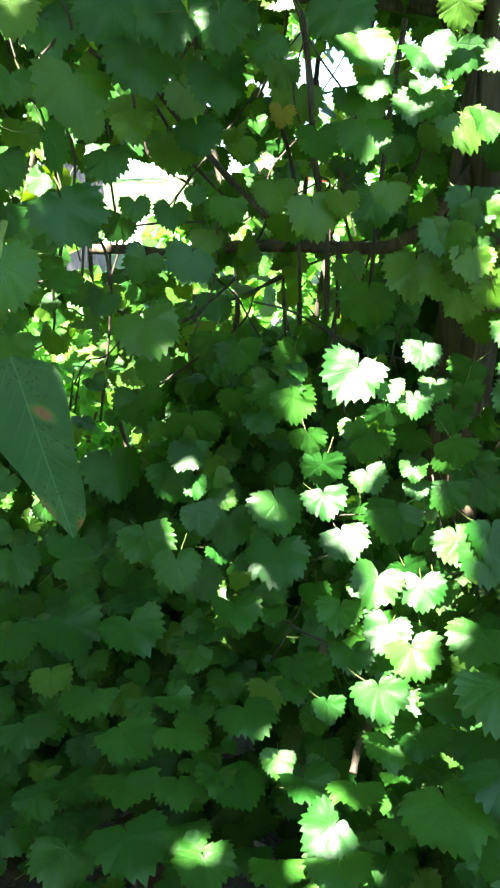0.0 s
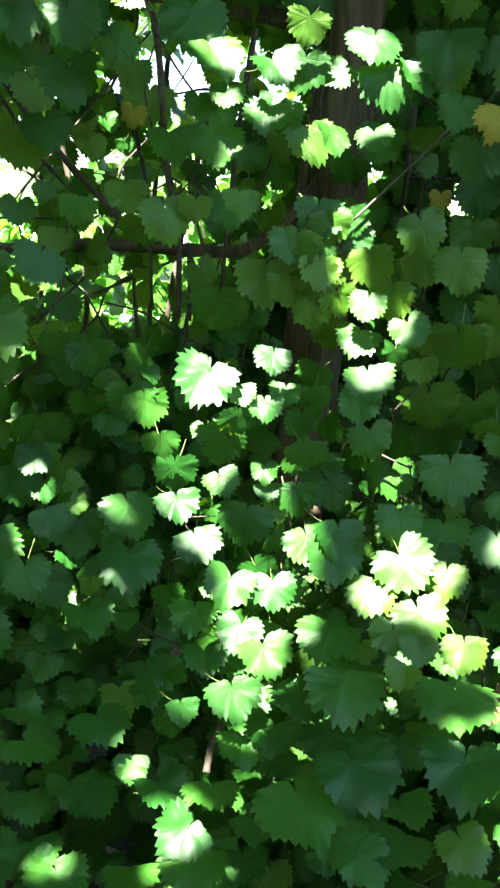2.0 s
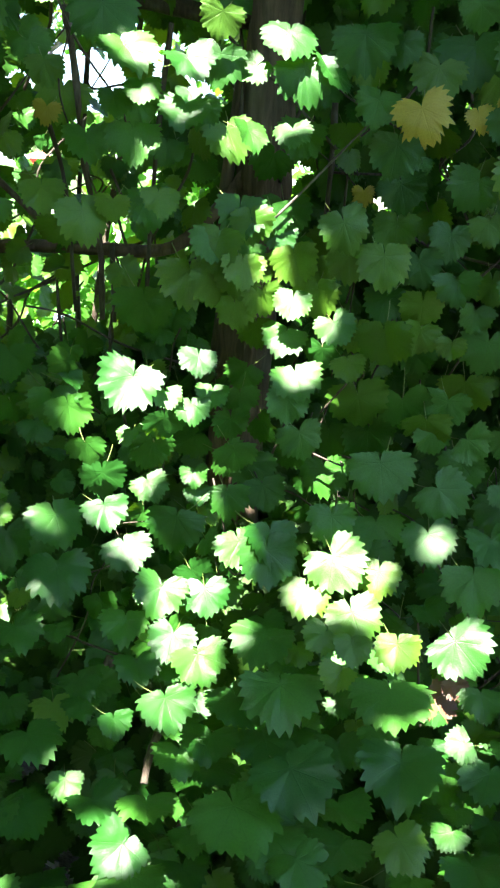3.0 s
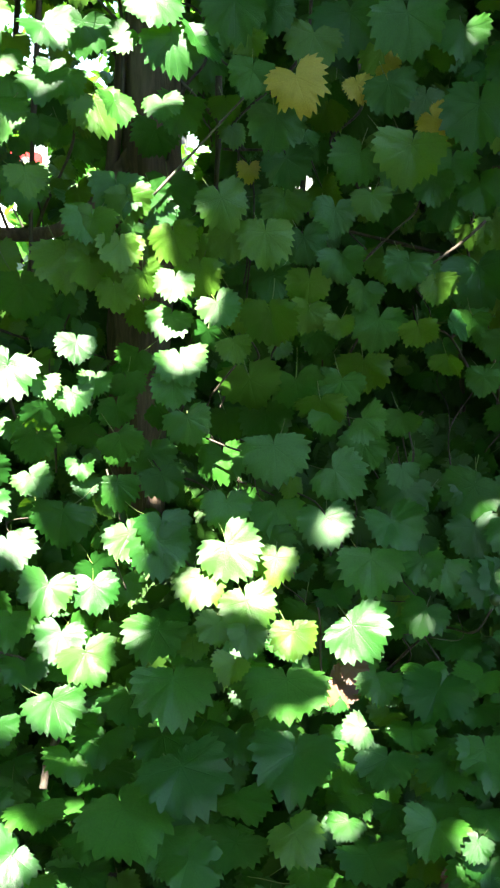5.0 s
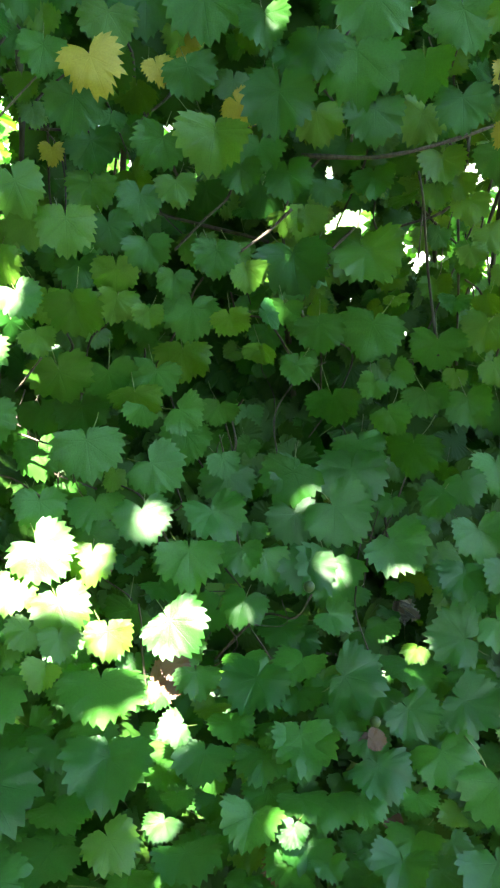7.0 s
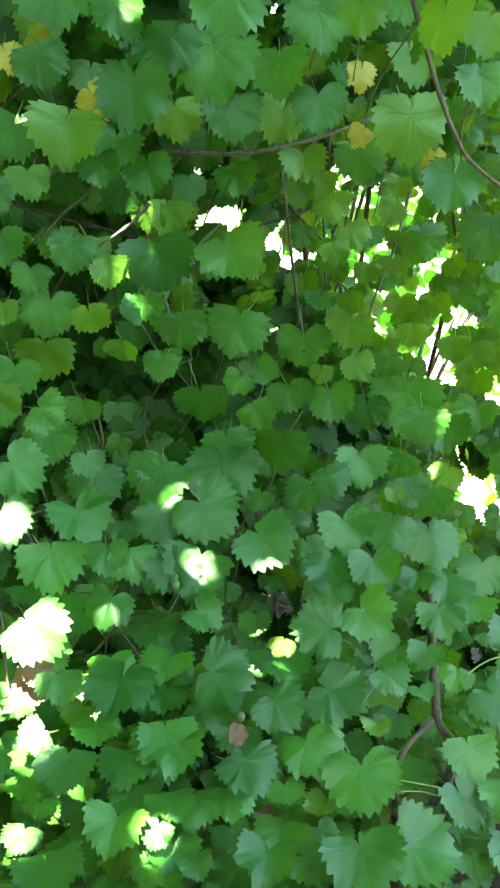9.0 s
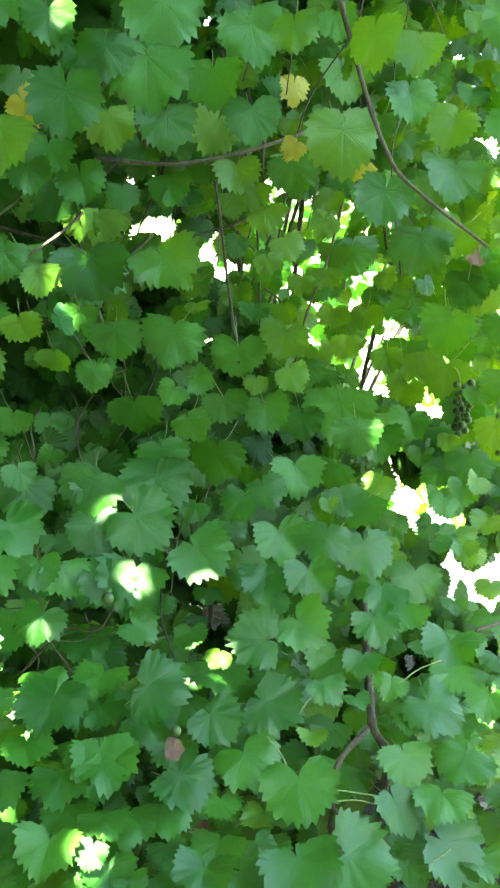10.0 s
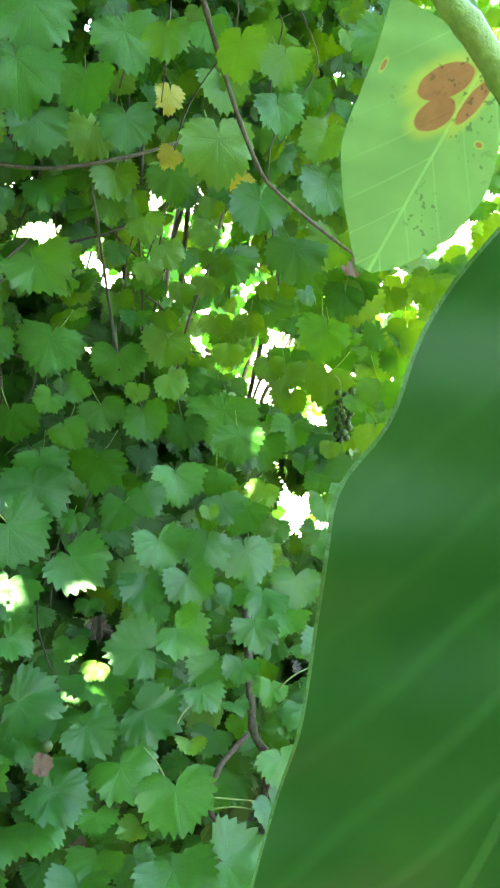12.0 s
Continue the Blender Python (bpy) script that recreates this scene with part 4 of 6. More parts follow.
leaf_at(0.713, 1.525, 1.318, 0.051, 0, "olive")
leaf_at(0.791, 1.579, 1.304, 0.097, 0)
leaf_at(0.842, 1.525, 1.303, 0.068, 0, "olive")
leaf_at(0.891, 1.525, 1.252, 0.060, 5, "olive")
leaf_at(0.945, 1.566, 1.309, 0.062, 0)
leaf_at(0.906, 1.525, 1.309, 0.063, 20, "green", 60, 28)
leaf_at(0.949, 1.522, 1.222, 0.061, 0)
leaf_at(0.983, 1.563, 1.278, 0.063, 0)
leaf_at(0.734, 1.585, 1.206, 0.090, 0)
leaf_at(0.716, 1.585, 1.156, 0.070, 0)
leaf_at(0.821, 1.728, 1.201, 0.109, 0, "olive")
leaf_at(0.784, 1.567, 1.150, 0.083, 55)
leaf_at(0.835, 1.571, 1.149, 0.072, 0)
leaf_at(0.818, 1.706, 1.059, 0.101, 0)
leaf_at(0.726, 1.525, 1.078, 0.101, 42, "green", 0, 10)
leaf_at(0.849, 1.585, 1.052, 0.064, 0)
leaf_at(0.877, 1.650, 0.989, 0.109, 0)
leaf_at(0.948, 1.541, 1.022, 0.116, -30)
leaf_at(0.813, 1.514, 0.985, 0.111, 0)
leaf_at(0.737, 1.417, 0.962, 0.107, 5, "green", 0, 15)
leaf_at(0.940, 1.489, 0.974, 0.098, 0)
leaf_at(0.827, 1.438, 0.951, 0.075, 0)
leaf_at(0.865, 1.422, 0.938, 0.079, 0)
leaf_at(0.916, 1.392, 0.935, 0.096, 0)
leaf_at(0.479, 1.446, 0.947, 0.084, 0, "olive", -9, 14)
leaf_at(0.486, 1.370, 0.921, 0.059, -60, "olive")
leaf_at(0.465, 1.402, 0.881, 0.056, 0, "olive")
leaf_at(0.545, 1.380, 0.938, 0.089, 10, "olive", -7, 6)
leaf_at(0.534, 1.351, 0.908, 0.064, 0, "olive")
leaf_at(0.504, 1.320, 0.883, 0.059, -20, "olive")
leaf_at(0.599, 1.342, 0.906, 0.073, 0, "olive", 6, -1)
leaf_at(0.700, 1.342, 0.901, 0.105, 38, "green", -9, 2)
leaf_at(0.426, 1.325, 0.849, 0.125, 5, "green", 0, 29)
leaf_at(0.577, 1.286, 0.856, 0.129, 0, "green", 0, 34)
leaf_at(0.560, 1.186, 0.817, 0.119, 0, "green", 0, 29)
leaf_at(0.433, 1.203, 0.805, 0.126, 18, "green", 0, 27)
leaf_at(0.518, 1.334, 0.752, 0.084, 0)
leaf_at(0.516, 1.273, 0.694, 0.101, 0)
leaf_at(0.475, 1.166, 0.726, 0.093, 0)
leaf_at(0.560, 1.147, 0.742, 0.075, 18, "olive", 0, 24)
leaf_at(0.393, 1.180, 0.738, 0.092, 0)
leaf_at(0.429, 1.140, 0.731, 0.086, 10)
leaf_at(0.576, 1.163, 0.669, 0.062, 0)
leaf_at(0.806, 1.380, 0.899, 0.082, 0)
leaf_at(0.910, 1.478, 0.788, 0.087, 0)
leaf_at(0.708, 1.283, 0.853, 0.070, 0)
leaf_at(0.781, 1.266, 0.839, 0.105, 0)
leaf_at(0.876, 1.329, 0.813, 0.088, 0)
leaf_at(0.658, 1.241, 0.819, 0.055, -60, "green", 1, 4)
leaf_at(0.664, 1.268, 0.759, 0.073, 0)
leaf_at(0.686, 1.201, 0.786, 0.087, 0)
leaf_at(0.743, 1.248, 0.796, 0.072, 0)
leaf_at(0.764, 1.186, 0.774, 0.085, 0)
leaf_at(0.826, 1.180, 0.784, 0.098, 0)
leaf_at(0.669, 1.329, 0.661, 0.070, 0)
leaf_at(0.617, 1.153, 0.747, 0.055, -30)
leaf_at(0.643, 1.109, 0.725, 0.094, 0)
leaf_at(0.726, 1.129, 0.734, 0.090, 0)
leaf_at(0.777, 1.117, 0.719, 0.048, 0, "green", -5, -1)
leaf_at(0.817, 1.160, 0.716, 0.073, 0)
leaf_at(0.716, 1.244, 0.675, 0.058, 0)
leaf_at(0.771, 1.107, 0.675, 0.080, 0)
leaf_at(-0.248, 1.379, 1.428, 0.113, 10)
leaf_at(-0.288, 1.493, 1.507, 0.073, 0)
leaf_at(-0.281, 1.450, 1.317, 0.078, 0)
leaf_at(-0.291, 1.584, 1.800, 0.094, 10, "olive")
leaf_at(-0.303, 1.580, 1.702, 0.084, 0)
leaf_at(-0.310, 1.774, 1.814, 0.131, 0)
leaf_at(-0.197, 1.552, 1.683, 0.130, -5, "olive", 0, 25)
leaf_at(-0.136, 1.588, 1.786, 0.133, 0)
leaf_at(-0.035, 1.521, 1.767, 0.124, 0)
leaf_at(-0.086, 1.563, 1.718, 0.128, 0, "green", 0, 15)
leaf_at(0.001, 1.512, 1.760, 0.108, 0, "green", 62, 50)
leaf_at(0.042, 1.491, 1.750, 0.083, 0)
leaf_at(0.022, 1.599, 1.694, 0.100, 0)
leaf_at(-0.163, 1.518, 1.634, 0.059, 0, "olive")
leaf_at(-0.161, 1.779, 1.680, 0.104, 0, "olive")
leaf_at(-0.125, 1.627, 1.642, 0.073, 0, "olive")
leaf_at(-0.174, 1.643, 1.588, 0.087, 0)
leaf_at(-0.090, 1.736, 1.612, 0.100, 0, "olive")
leaf_at(-0.032, 1.690, 1.633, 0.086, 0)
leaf_at(-0.060, 1.737, 1.693, 0.089, 0, "olive")
leaf_at(-0.172, 1.455, 1.505, 0.129, 10, "green", 10, 20)
leaf_at(-0.186, 1.439, 1.595, 0.101, 10, "green", 60, None)
leaf_at(-0.312, 1.587, 1.496, 0.090, 0)
leaf_at(-0.336, 1.689, 1.640, 0.080, 0, "olive")
leaf_at(-0.348, 1.658, 1.584, 0.087, 25)
leaf_at(-0.156, 1.733, 1.523, 0.061, 0)
leaf_at(-0.096, 1.741, 1.512, 0.067, 0)
leaf_at(-0.047, 1.721, 1.541, 0.043, 0)
leaf_at(0.012, 1.677, 1.513, 0.068, 0)
leaf_at(-0.110, 1.578, 1.435, 0.074, -20)
leaf_at(-0.005, 1.429, 1.439, 0.083, -25)
leaf_at(-0.190, 1.440, 1.424, 0.085, 85, "green", None, 60)
leaf_at(-0.032, 1.727, 1.464, 0.066, 0, "olive")
leaf_at(0.197, 1.574, 1.771, 0.107, 0)
leaf_at(0.234, 1.518, 1.717, 0.090, 10, "green", 7, 53)
leaf_at(0.318, 1.522, 1.707, 0.079, 20, "green", 2, 46)
leaf_at(0.302, 1.525, 1.645, 0.077, -20, "green", -8, 42)
leaf_at(0.332, 1.562, 1.648, 0.067, 0)
leaf_at(0.248, 1.598, 1.683, 0.060, 0, "green", -8, 45)
leaf_at(0.376, 1.563, 1.615, 0.090, 0, "olive")
leaf_at(0.398, 1.520, 1.617, 0.062, 0, "green", 40, 38)
leaf_at(0.404, 1.571, 1.713, 0.060, -40, "green", -11, 39)
leaf_at(0.314, 1.564, 1.672, 0.042, 0, "green", 4, 41)
leaf_at(0.356, 1.562, 1.715, 0.081, 0)
leaf_at(0.357, 1.535, 1.764, 0.067, 0, "olive")
leaf_at(0.108, 1.660, 1.715, 0.063, 0, "olive")
leaf_at(0.105, 1.663, 1.657, 0.047, 0, "yellow")
leaf_at(0.115, 1.804, 1.691, 0.103, 0, "olive")
leaf_at(0.210, 1.615, 1.667, 0.062, 0)
leaf_at(0.236, 1.615, 1.612, 0.089, 0)
leaf_at(0.165, 1.661, 1.613, 0.082, 0)
leaf_at(0.286, 1.728, 1.609, 0.065, 0)
leaf_at(0.093, 1.668, 1.536, 0.076, 0, "olive")
leaf_at(0.163, 1.560, 1.501, 0.085, 0, "olive")
leaf_at(0.203, 1.560, 1.519, 0.056, 0, "olive")
leaf_at(0.272, 1.560, 1.527, 0.067, 0, "olive")
leaf_at(0.394, 1.617, 1.507, 0.090, 0)
leaf_at(0.354, 1.577, 1.462, 0.089, 0, "olive")
leaf_at(0.387, 1.577, 1.419, 0.081, 0, "olive")
leaf_at(0.315, 1.617, 1.407, 0.109, 0, "olive")
leaf_at(0.244, 1.690, 1.359, 0.107, 0)
leaf_at(-0.075, 1.473, 1.339, 0.106, 0, "olive", 0, 25)
leaf_at(-0.019, 1.660, 1.295, 0.084, 0)
leaf_at(0.028, 1.670, 1.275, 0.095, 0)
leaf_at(-0.062, 1.788, 1.300, 0.069, 0, "olive")
leaf_at(-0.271, 1.882, 0.995, 0.142, 0)
leaf_at(-0.140, 1.836, 0.997, 0.111, 0)
leaf_at(-0.022, 1.539, 1.031, 0.073, 0)
leaf_at(0.003, 1.628, 1.072, 0.046, 70, "olive", 1, 24)
leaf_at(0.013, 1.601, 1.043, 0.045, 60, "olive", -4, 17)
leaf_at(-0.248, 1.564, 0.944, 0.115, 75, "green", None, 44)
leaf_at(-0.384, 1.622, 0.898, 0.106, 0)
leaf_at(-0.058, 1.505, 0.952, 0.087, 5)
leaf_at(-0.004, 1.697, 0.953, 0.113, 0)
leaf_at(-0.167, 1.739, 0.898, 0.120, 0)
leaf_at(-0.182, 1.777, 1.163, 0.106, 0)
leaf_at(-0.089, 1.847, 1.100, 0.122, 0)
leaf_at(-0.146, 1.765, 1.239, 0.081, 0)
leaf_at(0.218, 1.525, 1.264, 0.105, -18, "green", -9, 19)
leaf_at(0.133, 1.590, 1.262, 0.051, 0, "green", 40, 31)
leaf_at(0.128, 1.578, 1.211, 0.081, 0)
leaf_at(0.323, 1.525, 1.299, 0.064, 0, "green", 7, 28)
leaf_at(0.279, 1.525, 1.246, 0.050, 0, "green", -1, 21)
leaf_at(0.315, 1.525, 1.225, 0.065, 0, "green", 3, 16)
leaf_at(0.348, 1.568, 1.238, 0.057, 0, "green", -4, 29)
leaf_at(0.273, 1.525, 1.204, 0.076, 0)
leaf_at(0.224, 1.591, 1.171, 0.053, 0, "green", -8, 23)
leaf_at(0.252, 1.595, 1.145, 0.083, 0)
leaf_at(0.381, 1.525, 1.150, 0.073, 0)
leaf_at(0.379, 1.583, 1.190, 0.070, 0)
leaf_at(0.395, 1.588, 1.227, 0.070, 0)
leaf_at(0.320, 1.563, 1.111, 0.049, 0, "green", -11, 16)
leaf_at(0.324, 1.564, 1.077, 0.045, 0, "green", -1, 20)
leaf_at(0.252, 1.525, 1.104, 0.063, 20, "green", -9, 22)
leaf_at(0.182, 1.525, 1.064, 0.080, 10, "green", -6, 12)
leaf_at(0.216, 1.495, 1.010, 0.087, 20, "green", -4, 18)
leaf_at(0.315, 1.575, 1.024, 0.050, 0, "olive", -6, 13)
leaf_at(0.389, 1.487, 1.013, 0.088, 0, "green", 20, 12)
leaf_at(0.426, 1.471, 1.001, 0.105, 0)
leaf_at(0.285, 1.515, 1.039, 0.099, 0)
leaf_at(0.259, 1.450, 0.960, 0.086, -10, "green", 2, 14)
leaf_at(0.328, 1.440, 0.960, 0.076, 15, "green", -10, 10)
leaf_at(0.102, 1.579, 1.030, 0.104, 0)
leaf_at(0.109, 1.484, 0.980, 0.110, 8)
leaf_at(0.153, 1.568, 1.155, 0.069, 0)
leaf_at(0.100, 1.587, 1.225, 0.089, 0)
leaf_at(0.174, 1.603, 1.096, 0.082, 0)
leaf_at(0.373, 1.563, 1.065, 0.081, 0)
leaf_at(-0.372, 1.554, 0.781, 0.105, 20)
leaf_at(-0.242, 1.496, 0.829, 0.131, 18, "green", 0, 29)
leaf_at(-0.124, 1.470, 0.852, 0.113, 12, "green", 0, 29)
leaf_at(-0.285, 1.496, 0.742, 0.079, 0, "olive")
leaf_at(-0.227, 1.507, 0.694, 0.111, 0)
leaf_at(-0.303, 1.432, 0.681, 0.118, 15)
leaf_at(-0.115, 1.388, 0.713, 0.109, 20)
leaf_at(-0.024, 1.372, 0.740, 0.098, 18)
leaf_at(0.045, 1.477, 0.893, 0.090, 0)
leaf_at(-0.127, 1.377, 0.625, 0.120, 0)
leaf_at(-0.215, 1.401, 0.605, 0.091, 0)
leaf_at(-0.284, 1.404, 0.573, 0.089, 0)
leaf_at(-0.034, 1.358, 0.647, 0.085, 0)
leaf_at(0.024, 1.357, 0.673, 0.071, 0)
leaf_at(0.077, 1.369, 0.778, 0.102, 10)
leaf_at(0.063, 1.346, 0.669, 0.090, 0)
leaf_at(-0.087, 1.276, 0.607, 0.133, 18, "green", 0, 34)
leaf_at(-0.230, 1.345, 0.504, 0.124, 0)
leaf_at(-0.331, 1.382, 0.506, 0.089, 0)
leaf_at(-0.010, 1.308, 0.608, 0.084, 0)
leaf_at(0.000, 1.299, 0.597, 0.054, 60, "green", 2, -6)
leaf_at(0.025, 1.256, 0.598, 0.097, 8)
leaf_at(0.206, 1.428, 0.920, 0.080, 0)
leaf_at(0.227, 1.416, 0.856, 0.079, 0)
leaf_at(0.276, 1.403, 0.908, 0.077, -12, "green", -2, 10)
leaf_at(0.318, 1.372, 0.886, 0.091, 12, "green", 0, 8)
leaf_at(0.270, 1.341, 0.834, 0.094, 14, "green", 7, 0)
leaf_at(0.194, 1.350, 0.809, 0.059, 0, "green", 20, -3)
leaf_at(0.118, 1.360, 0.707, 0.058, 0, "green", -2, 6)
leaf_at(0.141, 1.460, 0.810, 0.073, 0)
leaf_at(0.139, 1.442, 0.781, 0.063, 0)
leaf_at(0.325, 1.357, 0.763, 0.094, 0)
leaf_at(0.236, 1.270, 0.729, 0.087, 0)
leaf_at(0.170, 1.319, 0.698, 0.089, 0)
leaf_at(0.190, 1.256, 0.677, 0.089, -70, "green", 8, 0)
leaf_at(0.259, 1.354, 0.563, 0.051, 0, "green", -6, -1)
leaf_at(0.215, 1.220, 0.649, 0.102, 0)
leaf_at(0.125, 1.276, 0.584, 0.090, 0)
leaf_at(0.282, 1.330, 0.556, 0.094, 0)
leaf_at(0.355, 1.183, 0.773, 0.128, 8, "green", 0, 31)
leaf_at(0.406, 1.401, 0.897, 0.106, 0)
leaf_at(0.374, 1.355, 0.827, 0.106, 0)
leaf_at(0.415, 1.366, 0.744, 0.106, 0)
leaf_at(1.479, 1.112, 0.710, 0.088, 0)
leaf_at(1.462, 1.044, 0.660, 0.109, 0, "olive")
leaf_at(1.297, 0.942, 0.607, 0.084, 0)
leaf_at(1.417, 0.965, 0.611, 0.090, 10)
leaf_at(1.562, 1.113, 0.733, 0.077, 0, "olive", -15, 20)
leaf_at(1.572, 1.139, 0.677, 0.078, -43.7405, "green", 26, 37)
leaf_at(1.608, 1.367, 1.792, 0.105, 0)
leaf_at(1.669, 1.400, 1.645, 0.084, 0)
leaf_at(1.700, 1.452, 1.376, 0.123, 10)
leaf_at(1.589, 1.303, 1.478, 0.048, 0, "olive")
leaf_at(1.553, 1.300, 1.432, 0.034, 0)
leaf_at(1.756, 1.401, 1.170, 0.108, 0)
leaf_at(1.763, 1.403, 1.074, 0.103, 0, "olive")
leaf_at(1.905, 1.513, 0.811, 0.088, 0, "olive")
leaf_at(1.741, 1.349, 0.761, 0.072, 20, "olive")
leaf_at(1.982, 1.479, 0.866, 0.103, 0, "olive")
leaf_at(1.758, 1.352, 1.293, 0.098, 10, "olive")
leaf_at(1.882, 1.403, 1.374, 0.104, 0, "olive")
leaf_at(2.104, 1.500, 1.427, 0.102, -10, "olive")
leaf_at(1.881, 1.499, 1.008, 0.086, 0, "olive")
leaf_at(1.524, 1.054, 0.679, 0.096, 0, "olive")
leaf_at(1.437, 1.002, 0.661, 0.090, 10, "olive")
leaf_at(1.941, 1.652, 1.363, 0.091, 0)
leaf_at(1.977, 1.622, 1.241, 0.090, -10)
leaf_at(2.048, 1.654, 1.330, 0.092, 0, "olive")
leaf_at(2.097, 1.654, 1.174, 0.099, 0)
leaf_at(-0.052, 1.751, 1.544, 0.042, 0)
leaf_at(0.662, 1.364, 0.784, 0.052, -46.3174, "green", -11, 36)
leaf_at(1.178, 1.782, 1.379, 0.142, -25, "olive", 1, 34)
leaf_at(1.020, 1.715, 1.356, 0.147, 0, "green", 3, 37)
leaf_at(1.629, 1.603, 1.011, 0.116, 0)
leaf_at(1.568, 1.657, 1.400, 0.106, 0)
leaf_at(1.748, 1.902, 1.190, 0.093, 0)
leaf_at(1.796, 1.803, 1.285, 0.120, 0)
leaf_at(1.531, 1.701, 1.134, 0.095, 0)
leaf_at(1.867, 1.800, 1.146, 0.124, 0)
leaf_at(1.872, 1.677, 0.947, 0.107, 0)
leaf_at(1.876, 1.568, 0.937, 0.132, 0)
leaf_at(1.794, 1.504, 0.807, 0.099, 0, "olive")
leaf_at(0.215, 1.768, 1.411, 0.066, 20, "olive")
leaf_at(1.960, 1.755, 1.091, 0.128, 0, "olive")
leaf_at(1.945, 1.674, 1.045, 0.117, 10)
leaf_at(1.928, 1.804, 1.156, 0.096, -20, "olive")
leaf_at(1.748, 1.417, 0.803, 0.067, 20, "olive")
leaf_at(1.752, 1.544, 0.934, 0.084, -10)
leaf_at(0.444, 1.803, 1.040, 0.100, 0)
leaf_at(0.460, 1.745, 1.014, 0.091, 20)
leaf_at(0.435, 1.712, 1.318, 0.079, 0, "olive")
leaf_at(0.416, 1.766, 1.234, 0.077, -20)
leaf_at(1.942, 1.700, 1.174, 0.096, 10)
leaf_at(1.874, 1.724, 1.282, 0.099, 0)
leaf_at(1.998, 1.704, 1.099, 0.092, 20, "olive")
leaf_at(1.865, 1.754, 1.358, 0.096, 0)
leaf_at(2.000, 1.804, 1.354, 0.095, -20, "olive")
# The next six are added sunward of the thick vine trunk to shade it.
leaf_at(0.269, 1.572, 0.597, 0.085, -20, "green", 10, 45)
leaf_at(0.290, 1.541, 0.658, 0.08, 30, "green", -10, 50)
leaf_at(0.289, 1.512, 0.537, 0.085, 5, "green", -2, 45)
leaf_at(0.310, 1.481, 0.598, 0.08, 5, "green", 2, 50)
leaf_at(0.319, 1.452, 0.487, 0.085, 30, "green", -14, 45)
leaf_at(0.340, 1.421, 0.548, 0.08, -20, "green", 14, 50)

# leaves added on the sunward side of the thick vine trunk to shade it
leaf_at(0.269, 1.572, 0.597, 0.085, -20, "green", 10, 45)
leaf_at(0.290, 1.541, 0.658, 0.08, 30, "green", -10, 50)
leaf_at(0.289, 1.512, 0.537, 0.085, 5, "green", -2, 45)
leaf_at(0.310, 1.481, 0.598, 0.08, 5, "green", 2, 50)
leaf_at(0.319, 1.452, 0.487, 0.085, 30, "green", -14, 45)
leaf_at(0.340, 1.421, 0.548, 0.08, -20, "green", 14, 50)

# ---- the rest of the vine's face: leaves behind those above ----
fill = random.Random(11)
for _ in range(11000):
    x, z = fill.uniform(-0.85, 2.6), fill.uniform(0.40, 2.30)
    back = fill.random()
    y = sheet(x, z) + (float(np.interp(x, [0.5, 0.8], [0.14, 0.25])) if z < 1.4 else 0.14) + 0.50 * back ** 0.8
    size = fill.uniform(0.045, 0.095)
    if back < 0.4 and fill.random() < (0.65 if z < 1.0 else 0.45):
        continue
    if 0.70 < x < 1.30 and 0.98 < z < 1.36:
        y += 0.16
    if z > 1.41 and -0.35 < x < 0.60 and fill.random() < 0.75:
        continue
    p = (x, y, z)
    vine = vine_near(x)
    if COUNT[vine] >= 290 or blocked(p, size) or in_sunshaft(p, size):
        continue
    if any((Vector(p) - q).length < 0.45 * size + 0.35 * r for q, r in PLACED[-1200:]):
        continue
    # more olive up high, where backlight is put into the leaf colour
    tone = "olive" if fill.random() < (0.36 if z > 1.28 else 0.10) else "green"
    leaf_at(x, y, z, size, fill.uniform(-45, 45), tone, fill.uniform(-50, 50), fill.uniform(-40, 30))


# leaves farther back, seen through the thin places of the face
for vine, lo, hi, low, high, count in ((BACK_VINES[0], -34, -1, -19, 14, 290), (BACK_VINES[1], 20, 46, -12, 15, 290), (BACK_VINES[2], 40, 68, -22, 16, 295),
                                         (BACK_VINES[3], -26, 4, 1, 14, 250), (BACK_VINES[4], 26, 46, -8, 12, 200), (BACK_VINES[5], 42, 68, -6, 16, 270), (BACK_VINES[6], -26, 0, -16, 2, 260)):
    while COUNT[vine] < count:
        turn, rise, far = radians(fill.uniform(lo, hi)), radians(fill.uniform(low, high)), fill.uniform(1.55, 2.5)
        p = GLADE + Vector((math.sin(turn) * math.cos(rise), math.cos(turn) * math.cos(rise), math.sin(rise))) * far
        size = fill.uniform(0.05, 0.085)
        COUNT[vine] += 0.02
        if vine is BACK_VINES[0] and turn < radians(-12) and rise < radians(-2) and fill.random() < 0.4:
            continue
        if not blocked(p, size * 0.8, False) and p.y > sheet(p.x, p.z) + 0.15 or p.x > 1.75 and not blocked(p, size * 0.8, False):
            leaf_at(*p, size, fill.uniform(-60, 60), "olive" if fill.random() < 0.45 else "green", fill.uniform(-60, 60), fill.uniform(-20, 60), vine)
# low shoots over the soil
for vine, lo, hi in ((LOW_VINES[0], 0.55, 1.3), (LOW_VINES[1], 1.2, 2.3), (LOW_VINES[2], -0.75, 0.55)):
    for _ in range(900):
        x, z = fill.uniform(lo, hi), fill.uniform(0.22, 0.85)
        p = (x, sheet(x, z) + fill.uniform(0.03, 0.5), z)
        size = fill.uniform(0.05, 0.09)
        if COUNT[vine] < 270 and not blocked(p, size) and not in_sunshaft(p, size) and not any((Vector(p) - q).length < 0.4 * size + 0.3 * r for q, r in PLACED):
            leaf_at(*p, size, fill.uniform(-50, 50), "olive" if fill.random() < 0.1 else "green", None, None, vine)
